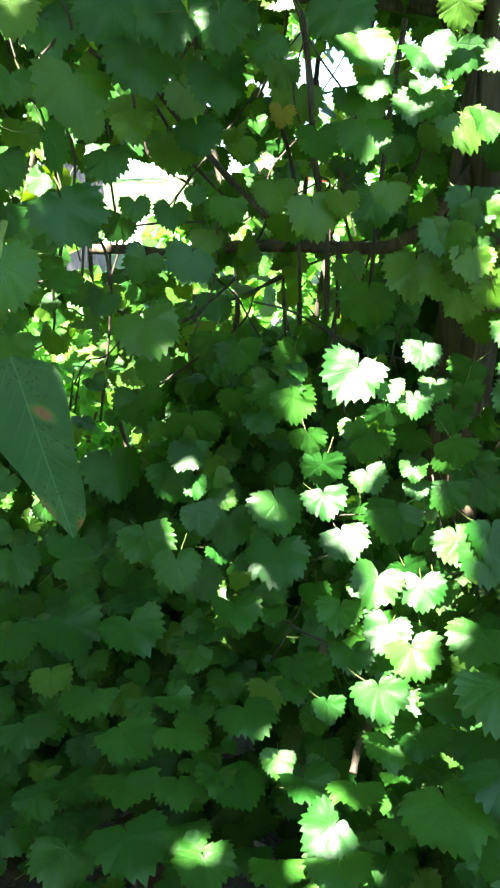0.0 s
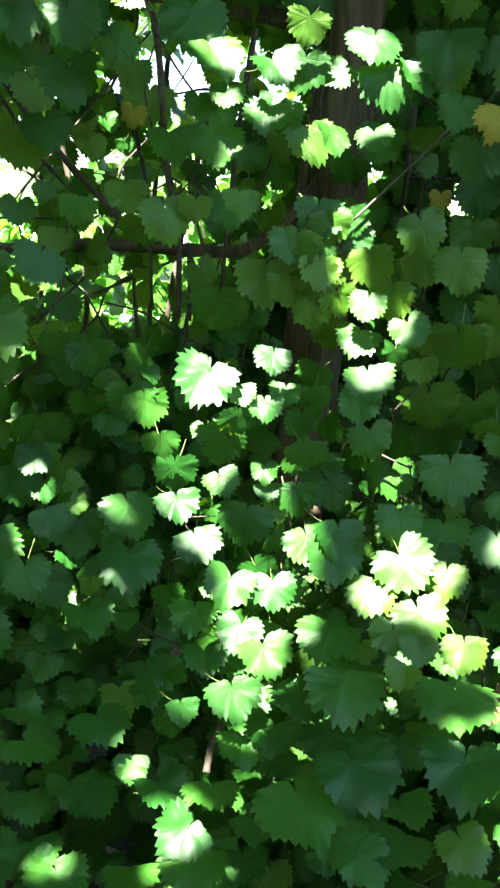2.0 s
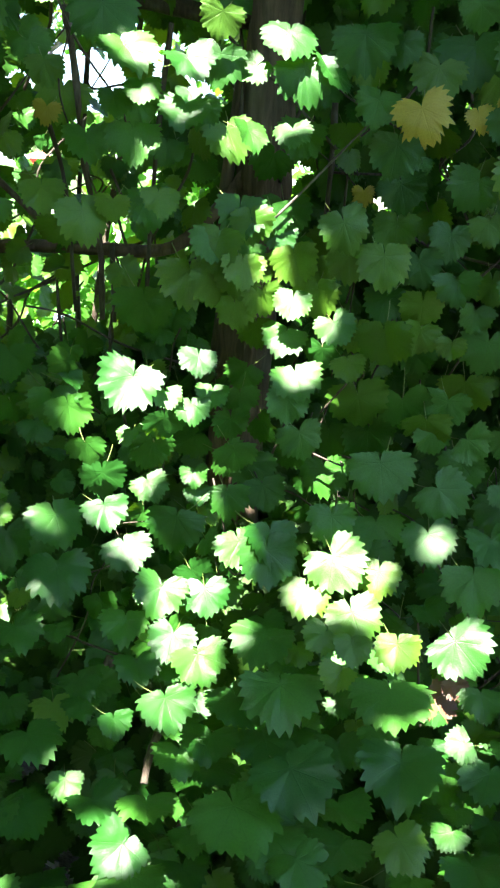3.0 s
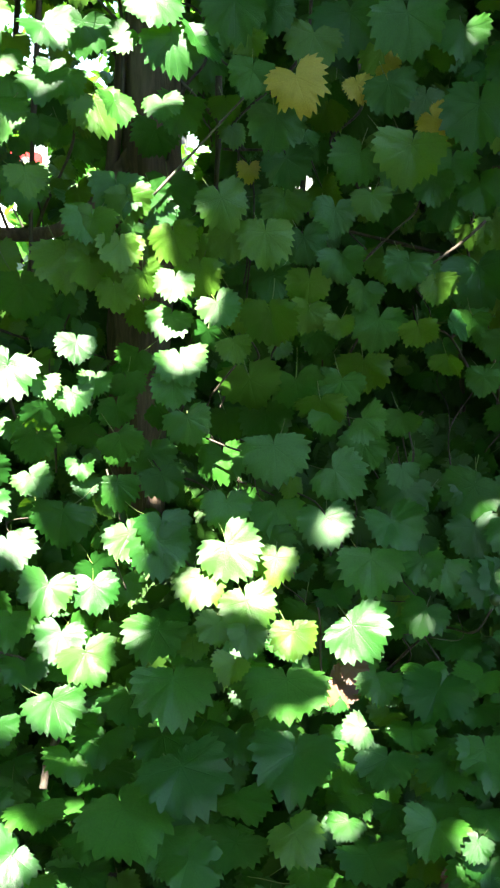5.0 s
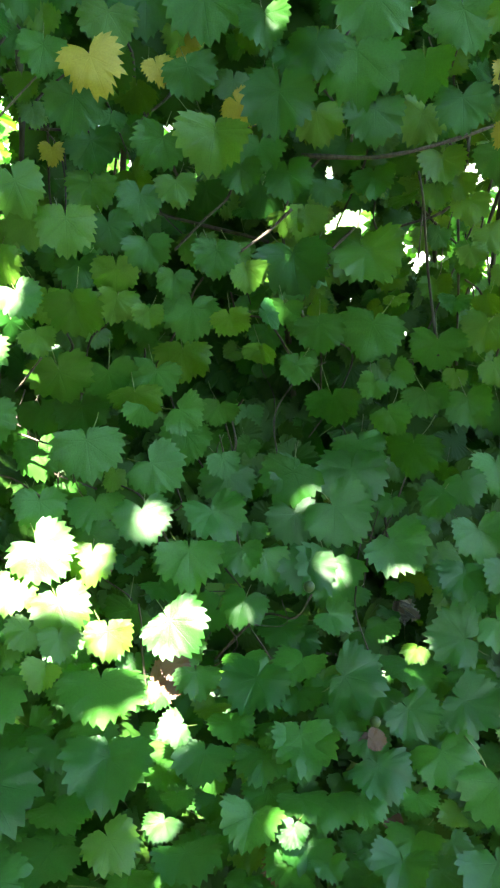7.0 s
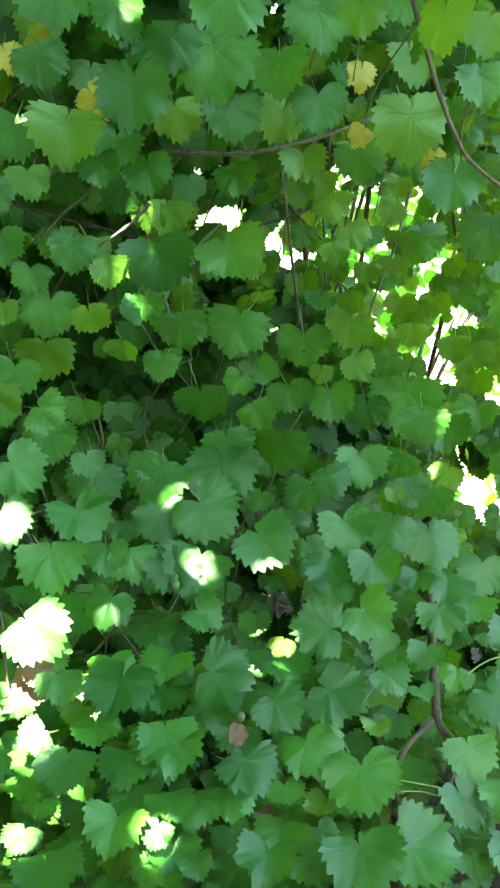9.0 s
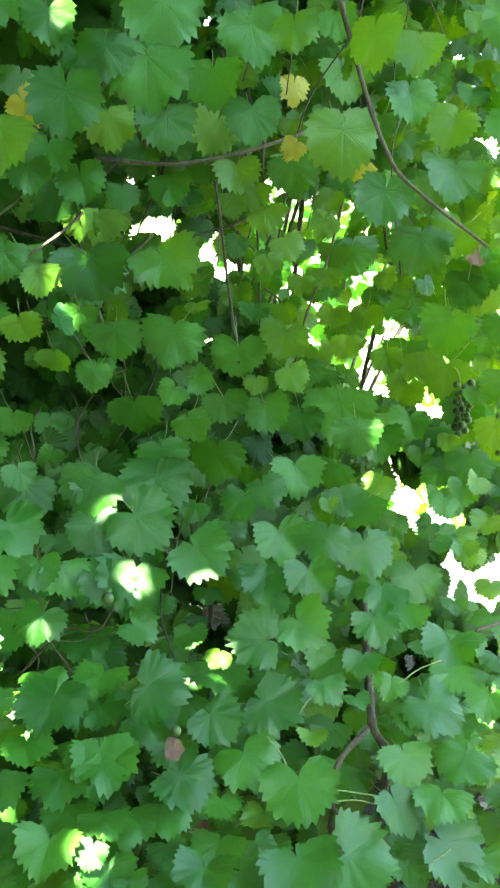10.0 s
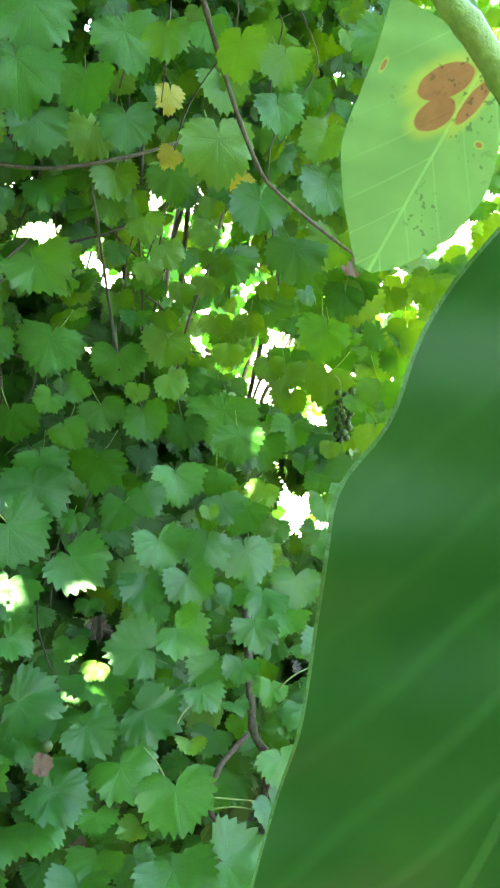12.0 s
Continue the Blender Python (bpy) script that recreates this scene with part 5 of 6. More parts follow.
for vine in LOW_VINES:
    part("stem", tube_mesh("stem", CANE, [(0, 0, 0), (0.05, -0.1, 0.25), (-0.04, -0.3, 0.45), (0.02, -0.5, 0.55)], 0.007, 0.003, 7, 6, 0.2, 0.12, 3), vine)
    tagged(vine, "low grapevine shoots spreading over dark soil", "grapevine", "grapevines")
for vine in BACK_VINES:
    x, y, _ = vine.location
    part("stem", tube_mesh("stem", CANE, [(0, 0, 0), (0.05, -0.03, 0.6), (-0.04, -0.1, 1.2), (0.02, -0.2, 1.9), (0.1, -0.3, 2.4)], 0.010, 0.005, 7, 6, 0.2, 0.12, 3), vine)
    tagged(vine, "thinner grapevine with yellow-green leaves against the light", "grapevine", "grapevines")


def leaf_cloud(name, spots, mat, seed, toothed=False, droop=0.3):
    """Many small leaves in one mesh; spots: place, size and the way that the upper face looks; toothed: broad blades with teeth, else plain folded ones."""
    rng = random.Random(seed)
    verts, faces = [], []
    blades = [[(r * math.sin(a), -r * math.cos(a)) for a, r in grape_outline(s, 0.03)[1:-1]] for s in range(61, 67)]
    if toothed:
        for p, size, n in spots:
            n = Vector(n).normalized()
            right = Vector((n.y, -n.x, 0)).normalized() * -1
            right = Matrix.Rotation(rng.uniform(-1.1, 1.1), 3, n) @ right
            up = n.cross(right)
            blade = rng.choice(blades)
            at, cup, fold, tw = len(verts), rng.uniform(-0.3, 0.15), rng.uniform(-0.1, 0.25), rng.uniform(-0.3, 0.3)
            verts.append(Vector(p))
            for a, b in blade:
                z = fold * abs(a) + cup * (a * a + b * b) + tw * a * b + 0.05 * (rng.random() - 0.5)
                verts.append(Vector(p) + (right * a + up * b + n * z) * (size * 0.58))
            m = len(blade)
            faces += [(at, at + 1 + j, at + 1 + (j + 1) % m) for j in range(m)]
        return mesh_of(name, verts, faces, [mat], None, True)
    shape = ((0, 0.55, 0), (0.34, 0.30, 0.05), (0.46, -0.02, 0.07), (0.26, -0.32, 0.04), (0, -0.55, -0.06), (-0.26, -0.32, 0.04), (-0.46, -0.02, 0.07), (-0.34, 0.30, 0.05))
    for p, size, n in spots:
        n = Vector(n).normalized()
        right = n.orthogonal().normalized()
        right = Matrix.Rotation(rng.uniform(0, 6.28), 3, n) @ right
        up = n.cross(right)
        at = len(verts)
        for a, b, c in shape:
            verts.append(Vector(p) + (right * a + up * b + n * (c - droop * b * b)) * size)
        faces += [(at, at + 1, at + 2, at + 3, at + 4), (at, at + 4, at + 5, at + 6, at + 7)]
    return mesh_of(name, verts, faces, [mat], None, False)


# deeper leaves, too many and too hidden to tell apart
for n, vine in enumerate(VINES):
    rng = random.Random(100 + n)
    spots = []
    for i in range(2600):
        x, z = vine.location.x + rng.uniform(-0.25, 0.25), rng.uniform(0.25, 2.45 if i < 1100 else 1.32)
        y = sheet(x, z) + rng.uniform(0.50, 0.95)
        y += 0.16 if 0.70 < x < 1.30 and 0.98 < z < 1.36 else 0.0
        size = rng.uniform(0.06, 0.11)
        if z < 1.0 and rng.random() < 0.2 or z > 1.42 and -0.35 < x < 0.60 and rng.random() < 0.7 or blocked((x, y, z), size) or in_sunshaft((x, y, z), size):
            continue
        spots.append((Vector((x, y, z)) - Vector(vine.location), size, (rng.uniform(-0.7, 0.7), -1, rng.uniform(-0.2, 0.9))))
    part("inner_foliage", leaf_cloud("inner_foliage", spots, INNER, n, True), vine, "dense leaves inside the vine, coloured darker to deepen the shade", "stuff")
    tagged(vine, "leafy green grapevine climbing through a shaded tree", "grapevine", "grapevines")


# ---- wood of the vine ----
def cane(points, r0, r1=None, mat=CANE, knots=0.25, name="cane", label="", sides=7):
    vine = vine_near(points[len(points) // 2][0])
    off = Vector(vine.location)
    me = tube_mesh(name, mat, [Vector(p) - off for p in points], r0, r0 * 0.75 if r1 is None else r1, sides, 6, knots, 0.12, len(points) + int(r0 * 1e5))
    return part(name, me, vine, label)


for n, vine in enumerate(VINES):
    rng = random.Random(40 + n)
    x, y, _ = vine.location
    cane([(x, y, -0.02), (x + rng.uniform(-.05, .05), y - .05, 0.35), (x + rng.uniform(-.1, .1), y + rng.uniform(-.1, .05), 0.8),
          (x + rng.uniform(-.12, .12), y - 0.05, 1.3), (x + rng.uniform(-.1, .1), y - 0.05, 1.9), (x + rng.uniform(-.2, .2), y - 0.2, 2.4)],
         0.010, 0.005, CANE, 0.2, "stem", "shaggy brown vine stem")
cane([(0.13, 1.77, 1.83), (0.14, 1.79, 1.75), (0.15, 1.81, 1.59), (0.17, 1.81, 1.47), (0.17, 1.82, 1.33)], 0.0064, None, CANE)
cane([(0.30, 1.82, 1.82), (0.28, 1.87, 1.69), (0.26, 1.86, 1.51), (0.25, 1.87, 1.38)], 0.0050, None, DARK_TWIG)
cane([(0.08, 1.86, 1.69), (0.11, 1.87, 1.56), (0.12, 1.86, 1.34)], 0.0042, None, DARK_TWIG)
cane([(0.19, 1.86, 1.46), (0.19, 1.86, 1.32)], 0.0053, None, DARK_TWIG)
cane([(-0.17, 1.86, 1.78), (-0.09, 1.86, 1.67), (-0.01, 1.83, 1.58), (0.08, 1.82, 1.49)], 0.0072, None, CANE)
cane([(-0.25, 1.83, 1.80), (-0.15, 1.82, 1.72), (-0.10, 1.81, 1.65)], 0.0040, None, DARK_TWIG)
cane([(-0.09, 1.91, 1.61), (-0.02, 1.89, 1.54)], 0.0032, None, DARK_TWIG)
cane([(-0.24, 1.86, 1.63), (-0.23, 1.86, 1.52), (-0.23, 1.86, 1.46)], 0.0027, None, DARK_TWIG)
cane([(-0.24, 1.86, 1.49), (-0.14, 1.83, 1.50), (-0.05, 1.80, 1.50)], 0.0026, None, DARK_TWIG)
cane([(0.45, 1.62, 1.51), (0.50, 1.61, 1.56), (0.55, 1.61, 1.61), (0.59, 1.61, 1.65)], 0.0021, None, PALE_TWIG)
cane([(0.80, 1.69, 1.40), (0.85, 1.68, 1.45), (0.89, 1.69, 1.48), (0.90, 1.68, 1.51)], 0.0024, None, CANE)
cane([(0.59, 1.86, 1.71), (0.59, 1.87, 1.62), (0.58, 1.86, 1.51)], 0.0059, None, DARK_TWIG)
cane([(0.31, 1.62, 0.50), (0.31, 1.56, 0.44), (0.32, 1.50, 0.39)], 0.0306, None, DARK_TWIG, 0.2, "stem", "thick shaggy vine trunk", 12)
cane([(0.27, 1.53, 0.71), (0.24, 1.50, 0.65), (0.23, 1.47, 0.62)], 0.0075, None, CANE)
cane([(0.18, 1.58, 0.79), (0.15, 1.56, 0.73)], 0.0096, None, CANE)
cane([(1.093, 1.162, 1.740), (1.141, 1.186, 1.684), (1.181, 1.186, 1.612), (1.221, 1.186, 1.556), (1.261, 1.194, 1.532), (1.333, 1.186, 1.492), (1.421, 1.186, 1.452)], 0.0031, None, CANE)
cane([(1.01, 1.66, 1.55), (1.14, 1.63, 1.55), (1.27, 1.61, 1.58), (1.39, 1.61, 1.62)], 0.0040, None, CANE)
cane([(1.43, 1.85, 1.56), (1.46, 1.85, 1.39), (1.48, 1.85, 1.13)], 0.0032, None, CANE)
cane([(1.52, 1.65, 1.51), (1.49, 1.65, 1.39), (1.45, 1.65, 1.29), (1.43, 1.65, 1.19)], 0.0029, None, CANE)
cane([(1.67, 2.00, 1.52), (1.62, 2.00, 1.36), (1.59, 2.00, 1.24)], 0.0041, None, DARK_TWIG)
cane([(1.43, 2.01, 1.49), (1.49, 2.00, 1.43), (1.57, 2.00, 1.37)], 0.0039, None, DARK_TWIG)
cane([(1.36, 1.70, 1.64), (1.36, 1.70, 1.54)], 0.0032, None, DARK_TWIG)
cane([(1.76, 1.80, 1.46), (1.82, 1.80, 1.28)], 0.0033, None, DARK_TWIG)
cane([(1.46, 1.44, 0.88), (1.38, 1.32, 0.79), (1.33, 1.24, 0.72), (1.30, 1.19, 0.68), (1.30, 1.15, 0.65), (1.26, 1.11, 0.60), (1.22, 1.06, 0.56), (1.17, 1.01, 0.50)], 0.0080, None, CANE)
cane([(1.26, 1.16, 0.71), (1.19, 1.14, 0.69), (1.16, 1.12, 0.66), (1.15, 1.10, 0.65), (1.17, 1.08, 0.62)], 0.0043, None, DARK_TWIG)
cane([(1.52, 1.19, 0.80), (1.59, 1.19, 0.80), (1.72, 1.20, 0.80)], 0.0036, None, CANE)
cane([(0.56, 1.56, 1.26), (0.52, 1.57, 1.21)], 0.0017, None, CANE)
cane([(0.93, 1.51, 1.47), (0.90, 1.52, 1.44), (0.85, 1.51, 1.41)], 0.0024, None, CANE)
cane([(1.15, 1.73, 1.43), (1.09, 1.74, 1.37), (1.06, 1.75, 1.30)], 0.0026, None, CANE)
cane([(1.25, 1.46, 1.80), (1.26, 1.48, 1.73), (1.26, 1.49, 1.66)], 0.0011, None, PALE_TWIG)

# thin dead shoots among the leaves
twig_rng = random.Random(52)
for lo, hi, low, high, near, far, count in ((-26, -2, -9, 13, 1.45, 2.0, 46), (30, 46, -9, 9, 1.6, 2.4, 18), (-2, 30, -2, 12, 1.5, 1.9, 22), (28, 56, -40, -12, 0, 0, 20), (-15, 28, -38, -12, 0, 0, 22)):
    for _ in range(count):
        turn, rise, d = radians(twig_rng.uniform(lo, hi)), radians(twig_rng.uniform(low, high)), twig_rng.uniform(near, far)
        p = GLADE + Vector((math.sin(turn) * math.cos(rise), math.cos(turn) * math.cos(rise), math.sin(rise))) * max(d, 1.2)
        if not d:
            p.y = sheet(p.x, p.z) + twig_rng.uniform(0.16, 0.36)
        run = Vector((twig_rng.gauss(0, 0.45), twig_rng.gauss(0, 0.25), twig_rng.choice((1, 1, 1, -1, 0.25)))).normalized() * twig_rng.uniform(0.08, 0.26 if d else 0.12)
        bow = Vector((twig_rng.gauss(0, 0.02), twig_rng.gauss(0, 0.02), twig_rng.gauss(0, 0.012)))
        cane([p - run, p + bow, p + run * 0.6 - bow, p + run], twig_rng.uniform(0.0014, 0.0034) * (1.0 if d else 0.7), None, twig_rng.choice((DARK_TWIG, DARK_TWIG, CANE)), 0.3, "twig", "", 5)

# pale leaf stalks that show between the lower leaves
for points in ([(1.303, 1.145, 0.785), (1.344, 1.150, 0.795), (1.397, 1.151, 0.797)], [(1.125, 1.167, 0.775), (1.143, 1.174, 0.785), (1.169, 1.18, 0.792)],
               [(1.128, 1.08, 0.704), (1.167, 1.061, 0.695), (1.205, 1.045, 0.684)], [(1.118, 1.07, 0.695), (1.154, 1.058, 0.691), (1.181, 1.045, 0.682)],
               [(1.212, 0.968, 0.627), (1.235, 0.966, 0.629), (1.259, 0.968, 0.631)], [(1.083, 1.029, 0.656), (1.101, 1.024, 0.655), (1.117, 1.02, 0.652)],
               [(1.065, 1.163, 0.761), (1.075, 1.139, 0.744), (1.077, 1.12, 0.729)]):
    cane(points, 0.0013, None, STALK, 0.0, "leaf_stalk", "pale yellow-green leaf stalk", 6)

# ---- the tree that the vine climbs ----
tree = tagged(empty("tree", 0.44, 1.97, 0.0), "tree with rough brown bark; its wide low crown is unseen, built to shade the vine", "tree")


def tree_part(name, points, r0, r1, sides=10, rough=0.10, mat=BARK, label=""):
    off = Vector(tree.location)
    return part(name, tube_mesh(name, mat, [Vector(p) - off for p in points], r0, r1, sides, 7, 0.0, rough, int(r0 * 999)), tree, label)


tree_part("trunk", [(0.40, 2.02, -0.1), (0.42, 2.0, 0.6), (0.44, 1.97, 1.2), (0.47, 1.96, 1.51), (0.48, 1.96, 1.73), (0.50, 1.92, 2.1), (0.49, 1.80, 2.7), (0.40, 1.4, 3.3), (0.2, 0.9, 3.8)], 0.066, 0.030, 30, 0.24)
tree_part("limb", [(0.47, 1.97, 1.62), (0.39, 1.93, 1.53), (0.34, 1.92, 1.48), (0.28, 1.92, 1.45), (0.18, 1.92, 1.45), (0.08, 1.91, 1.455), (-0.03, 1.94, 1.45), (-0.16, 1.98, 1.44), (-0.25, 2.01, 1.45), (-0.34, 2.05, 1.45)], 0.013, 0.0105, 9, 0.2, label="dark dead limb with a broken end")
tree_part("limb", [(0.49, 1.98, 1.86), (0.36, 2.00, 1.875), (0.24, 2.02, 1.90), (0.14, 2.03, 1.915), (0.05, 2.04, 1.925), (-0.04, 2.06, 1.95), (-0.3, 2.1, 2.1)], 0.018, 0.012, 9, 0.2, DARK_TWIG, "dark bare limb")
tree_part("limb", [(0.42, 1.98, 1.40), (0.40, 1.97, 1.50), (0.41, 1.97, 1.60), (0.44, 1.96, 1.80)], 0.013, 0.012)
tree_part("limb", [(0.49, 1.80, 2.7), (0.1, 1.5, 3.2), (-0.6, 1.0, 3.6), (-1.4, 0.5, 3.8)], 0.016, 0.005)
tree_part("limb", [(0.49, 1.80, 2.7), (0.7, 1.4, 3.2), (1.0, 0.9, 3.6), (1.3, 0.4, 3.8)], 0.016, 0.005)
tree_part("limb", [(0.30, 1.15, 3.5), (0.1, 0.6, 3.7), (0.0, 0.0, 3.8), (-0.2, -0.7, 3.8)], 0.016, 0.005)
# Unseen crown placed to block sun and sky, with holes along each sun shaft.
crown_rng = random.Random(77)
spots = []
off = Vector(tree.location)
for n in range(76000):
    lump = crown_rng.random() * 0.2
    if n % 4:
        x, y, z = crown_rng.uniform(-2.5, 1.9), crown_rng.uniform(-1.9, 2.2), crown_rng.uniform(3.3, 4.4)
        if ((x + 0.25) / 2.05) ** 2 + ((y - 0.25) / 1.9) ** 2 + 0.25 * noise.noise((x * 1.3, y * 1.3, 4.0)) + lump > 1.1:
            continue
        if x > 0.3 and (y < -0.7 or z > 3.9) or x > 0.6 and y < -0.58:
            continue
    else:
        x, y, z = crown_rng.uniform(-2.1, 2.5), crown_rng.uniform(1.25, 2.75), crown_rng.uniform(2.5, 3.7)
        if ((x - 0.2) / 2.2) ** 2 + ((y - 2.3) / 1.25) ** 2 + lump > 1.1:
            continue
    size = crown_rng.uniform(0.06, 0.11)
    if in_sunshaft((x, y, z), size):
        continue
    spots.append((Vector((x, y, z)) - off, size, (crown_rng.uniform(-0.6, 0.6), crown_rng.uniform(-1.0, 0.3), 1)))
# unseen low leaf layer added to keep skylight off the vine's top
for _ in range(2000):
    x, y, z = crown_rng.uniform(-0.6, 2.5), crown_rng.uniform(0.75, 1.7), crown_rng.uniform(2.25, 2.7)
    if not (x > 0.9 and y < 1.2) and not in_sunshaft((x, y, z), 0.1) and z > 2.35 + 0.3 * noise.noise((x * 2, y * 2, 1)):
        spots.append((Vector((x, y, z)) - off, crown_rng.uniform(0.06, 0.11), (crown_rng.uniform(-0.6, 0.6), crown_rng.uniform(-1.0, 0.3), 1)))
part("crown", leaf_cloud("crown", spots, CROWN, 9), tree, "dense green leaves of the unseen crown, left out along the sun flecks", "stuff")


# ---- green things beyond the vine ----
def shrub(x, y, wide, deep, tall, count, seed, size=0.08):
    base = ground_height(x, y)
    ob = tagged(empty("shrub", x, y, base), "leafy green shrub on the lawn, the tall ones unseen skylight blockers", "shrub", "shrubs")
    rng = random.Random(seed)
    for k in range(6):
        a = rng.uniform(0, 6.28)
        me = tube_mesh("branch", DARK_TWIG, [(0.04 * math.cos(a), 0.04 * math.sin(a), -0.03), (0.2 * wide * math.cos(a), 0.2 * deep * math.sin(a), 0.45 * tall), (0.42 * wide * math.cos(a), 0.42 * deep * math.sin(a), 0.85 * tall)], 0.012, 0.004, 6, 4)
        part("branch", me, ob)
    pts = []
    for _ in range(count):
        u, v, w = rng.gauss(0, 0.30), rng.gauss(0, 0.30), rng.random()
        p = Vector((u * wide, v * deep, (0.08 + 0.92 * w) * tall * (1 - 0.5 * (u * u + v * v))))
        q = p + Vector((x, y, base))
        s = size * rng.uniform(0.6, 1.3)
        if q.z < base + 0.03 or blocked(q, s, False):
            continue
        pts.append((p, s, (rng.uniform(-0.8, 0.8), rng.uniform(-1, 0.4), rng.uniform(0.1, 1))))
    part("foliage", leaf_cloud("foliage", pts, SHRUB, seed), ob, "", "stuff")
    return ob


shrub(-1.25, 4.1, 1.2, 0.6, 0.95, 800, 10, 0.08)
shrub(-1.5, 5.1, 1.7, 0.8, 1.25, 1500, 9, 0.09)
shrub(-2.9, 5.9, 2.2, 1.2, 1.45, 1700, 1, 0.10)
shrub(-1.2, 6.1, 2.2, 1.2, 1.35, 1700, 2, 0.10)
shrub(0.4, 6.0, 2.0, 1.2, 1.30, 1500, 3, 0.10)
shrub(2.0, 3.6, 1.5, 1.0, 1.75, 1800, 4)
shrub(2.7, 3.2, 1.3, 1.0, 1.55, 1500, 5)
shrub(1.7, 5.0, 1.8, 1.2, 2.0, 1500, 6, 0.10)
shrub(0.5, 5.4, 1.8, 1.2, 2.1, 1300, 7, 0.10)


# unseen tall shrubs added behind the path and to the west to block skylight
for n, x in enumerate((-4.2, -2.4, -0.6, 1.2, 3.0, 4.8)):
    shrub(x, -3.0 + 0.3 * (n % 2), 2.4, 1.1, 3.7 - 0.3 * (n % 3), 3000, 20 + n, 0.17)
for n, y in enumerate((-1.3, 0.3, 1.9)):
    shrub(-2.9 + 0.2 * (n % 2), y, 1.1, 2.1, 3.6, 3000, 30 + n, 0.16)


def far_tree(x, y, tall, wide, count, seed, bark=GREY_BARK, girth=0.16, low=0.32, leaf=0.30):
    base = ground_height(x, y)
    ob = tagged(empty("tree", x, y, base), "broad green tree standing in sun beyond the lawn; the nearest is added for shade", "tree", "trees beyond the lawn")
    rng = random.Random(seed)
    part("trunk", tube_mesh("trunk", bark, [(0, 0, -0.2), (0.05, 0, tall * 0.2), (-0.05, 0.05, tall * 0.45), (0, 0, tall * 0.8)], girth, girth * 0.35, 14, 7, 0, 0.14, seed), ob)
    tips = []
    for k in range(7):
        a, h = k * 0.9 + rng.random(), tall * rng.uniform(low, 0.6)
        end = Vector((math.cos(a) * wide * 0.4, math.sin(a) * wide * 0.4, h + tall * 0.2))
        tips.append(end)
        part("limb", tube_mesh("limb", bark, [(0, 0, h - 0.1), end * 0.5 + Vector((0, 0, h * 0.45)), end], girth * 0.4, girth * 0.12, 7, 4), ob)
    pts = []
    lumps = [(Vector((rng.gauss(0, wide * 0.24), rng.gauss(0, wide * 0.24), tall * rng.uniform(low + 0.1, 0.95))), wide * rng.uniform(0.10, 0.2)) for _ in range(26)] + [(t, wide * 0.15) for t in tips]
    for _ in range(count):
        c, r = rng.choice(lumps)
        d = Vector((rng.gauss(0, 1), rng.gauss(0, 1), rng.gauss(0, 0.8)))
        p = c + d.normalized() * r * rng.random() ** 0.4
        pts.append((p, leaf * rng.uniform(0.5, 1.2), d + Vector((0, 0, 0.8))))
    part("crown", leaf_cloud("crown", pts, SHRUB, seed), ob, "", "stuff")
    return ob


# The last three stand unseen behind the path to close the surroundings.
for n, (x, y, tall, wide) in enumerate(((-16, 27, 9, 7), (-9, 30, 10, 8), (-3, 33, 11, 8), (4, 31, 10, 8), (11, 29, 9, 7), (19, 25, 9, 7), (27, 18, 10, 8), (33, 8, 10, 8), (-24, 20, 9, 7), (-14, -16, 10, 8), (3, -19, 11, 9), (17, -14, 10, 8))):
    far_tree(x, y, tall, wide, 1300, 60 + n)
# Tree added mostly out of view; its shadow tones down the lawn.
far_tree(-4.4, 8.0, 6.5, 5.5, 1700, 90, GREY_BARK, 0.14, 0.45, 0.22)
near_tree = tagged(empty("tree", -3.10, 9.80, ground_height(-3.1, 9.8)), "stout tree trunk with pale grey bark on the lawn", "tree")
part("trunk", tube_mesh("trunk", GREY_BARK, [(0, 0, -0.2), (0, 0, 0.7), (0.05, 0, 1.4), (-0.25, 0.1, 3.0), (-0.6, -0.2, 5.0), (-1.0, -0.9, 7.0)], 0.42, 0.16, 22, 8, 0, 0.14, 3), near_tree)
part("limb", tube_mesh("limb", GREY_BARK, [(0.05, 0, 1.2), (0.20, -0.02, 1.9), (0.16, -0.05, 2.8), (0.5, 0.1, 5.0)], 0.13, 0.05, 12, 6, 0, 0.14, 4), near_tree)
# Unseen crown, set towards the sun so that it shades the trunk.
rng = random.Random(8)
pts = []
for _ in range(2600):
    d = Vector((rng.gauss(0, 1), rng.gauss(0, 1), rng.gauss(0, 0.6)))
    b = d.normalized() * rng.random() ** 0.5
    pts.append((Vector((-1.0, -1.1, 7.0)) + Vector((b.x * 3.0, b.y * 2.2, b.z * 1.6)), 0.28 * rng.uniform(0.6, 1.2), d + Vector((0, 0, 1))))
part("crown", leaf_cloud("crown", pts, SHRUB, 5), near_tree, "", "stuff")


def box(lo, hi, bevel=0.0):
    bm = bmesh.new()
    bmesh.ops.create_cube(bm, size=1)
    for v in bm.verts:
        v.co = Vector([a + (b - a) * (c + 0.5) for a, b, c in zip(lo, hi, v.co)])
    if bevel:
        bmesh.ops.bevel(bm, geom=bm.edges[:], offset=bevel, segments=2, affect="EDGES")
    return bm


def bm_part(name, bm, mat, parent, label=""):
    me = bpy.data.meshes.new(name)
    bm.to_mesh(me)
    bm.free()
    me.materials.append(mat)
    return part(name, me, parent, label)


GLASS = surface_material("car_glass", (0.03, 0.04, 0.05), (0.05, 0.06, 0.07), 3.0, 0.08)
TYRE = surface_material("tyre", (0.02, 0.02, 0.02), (0.04, 0.04, 0.04), 9.0, 0.9)
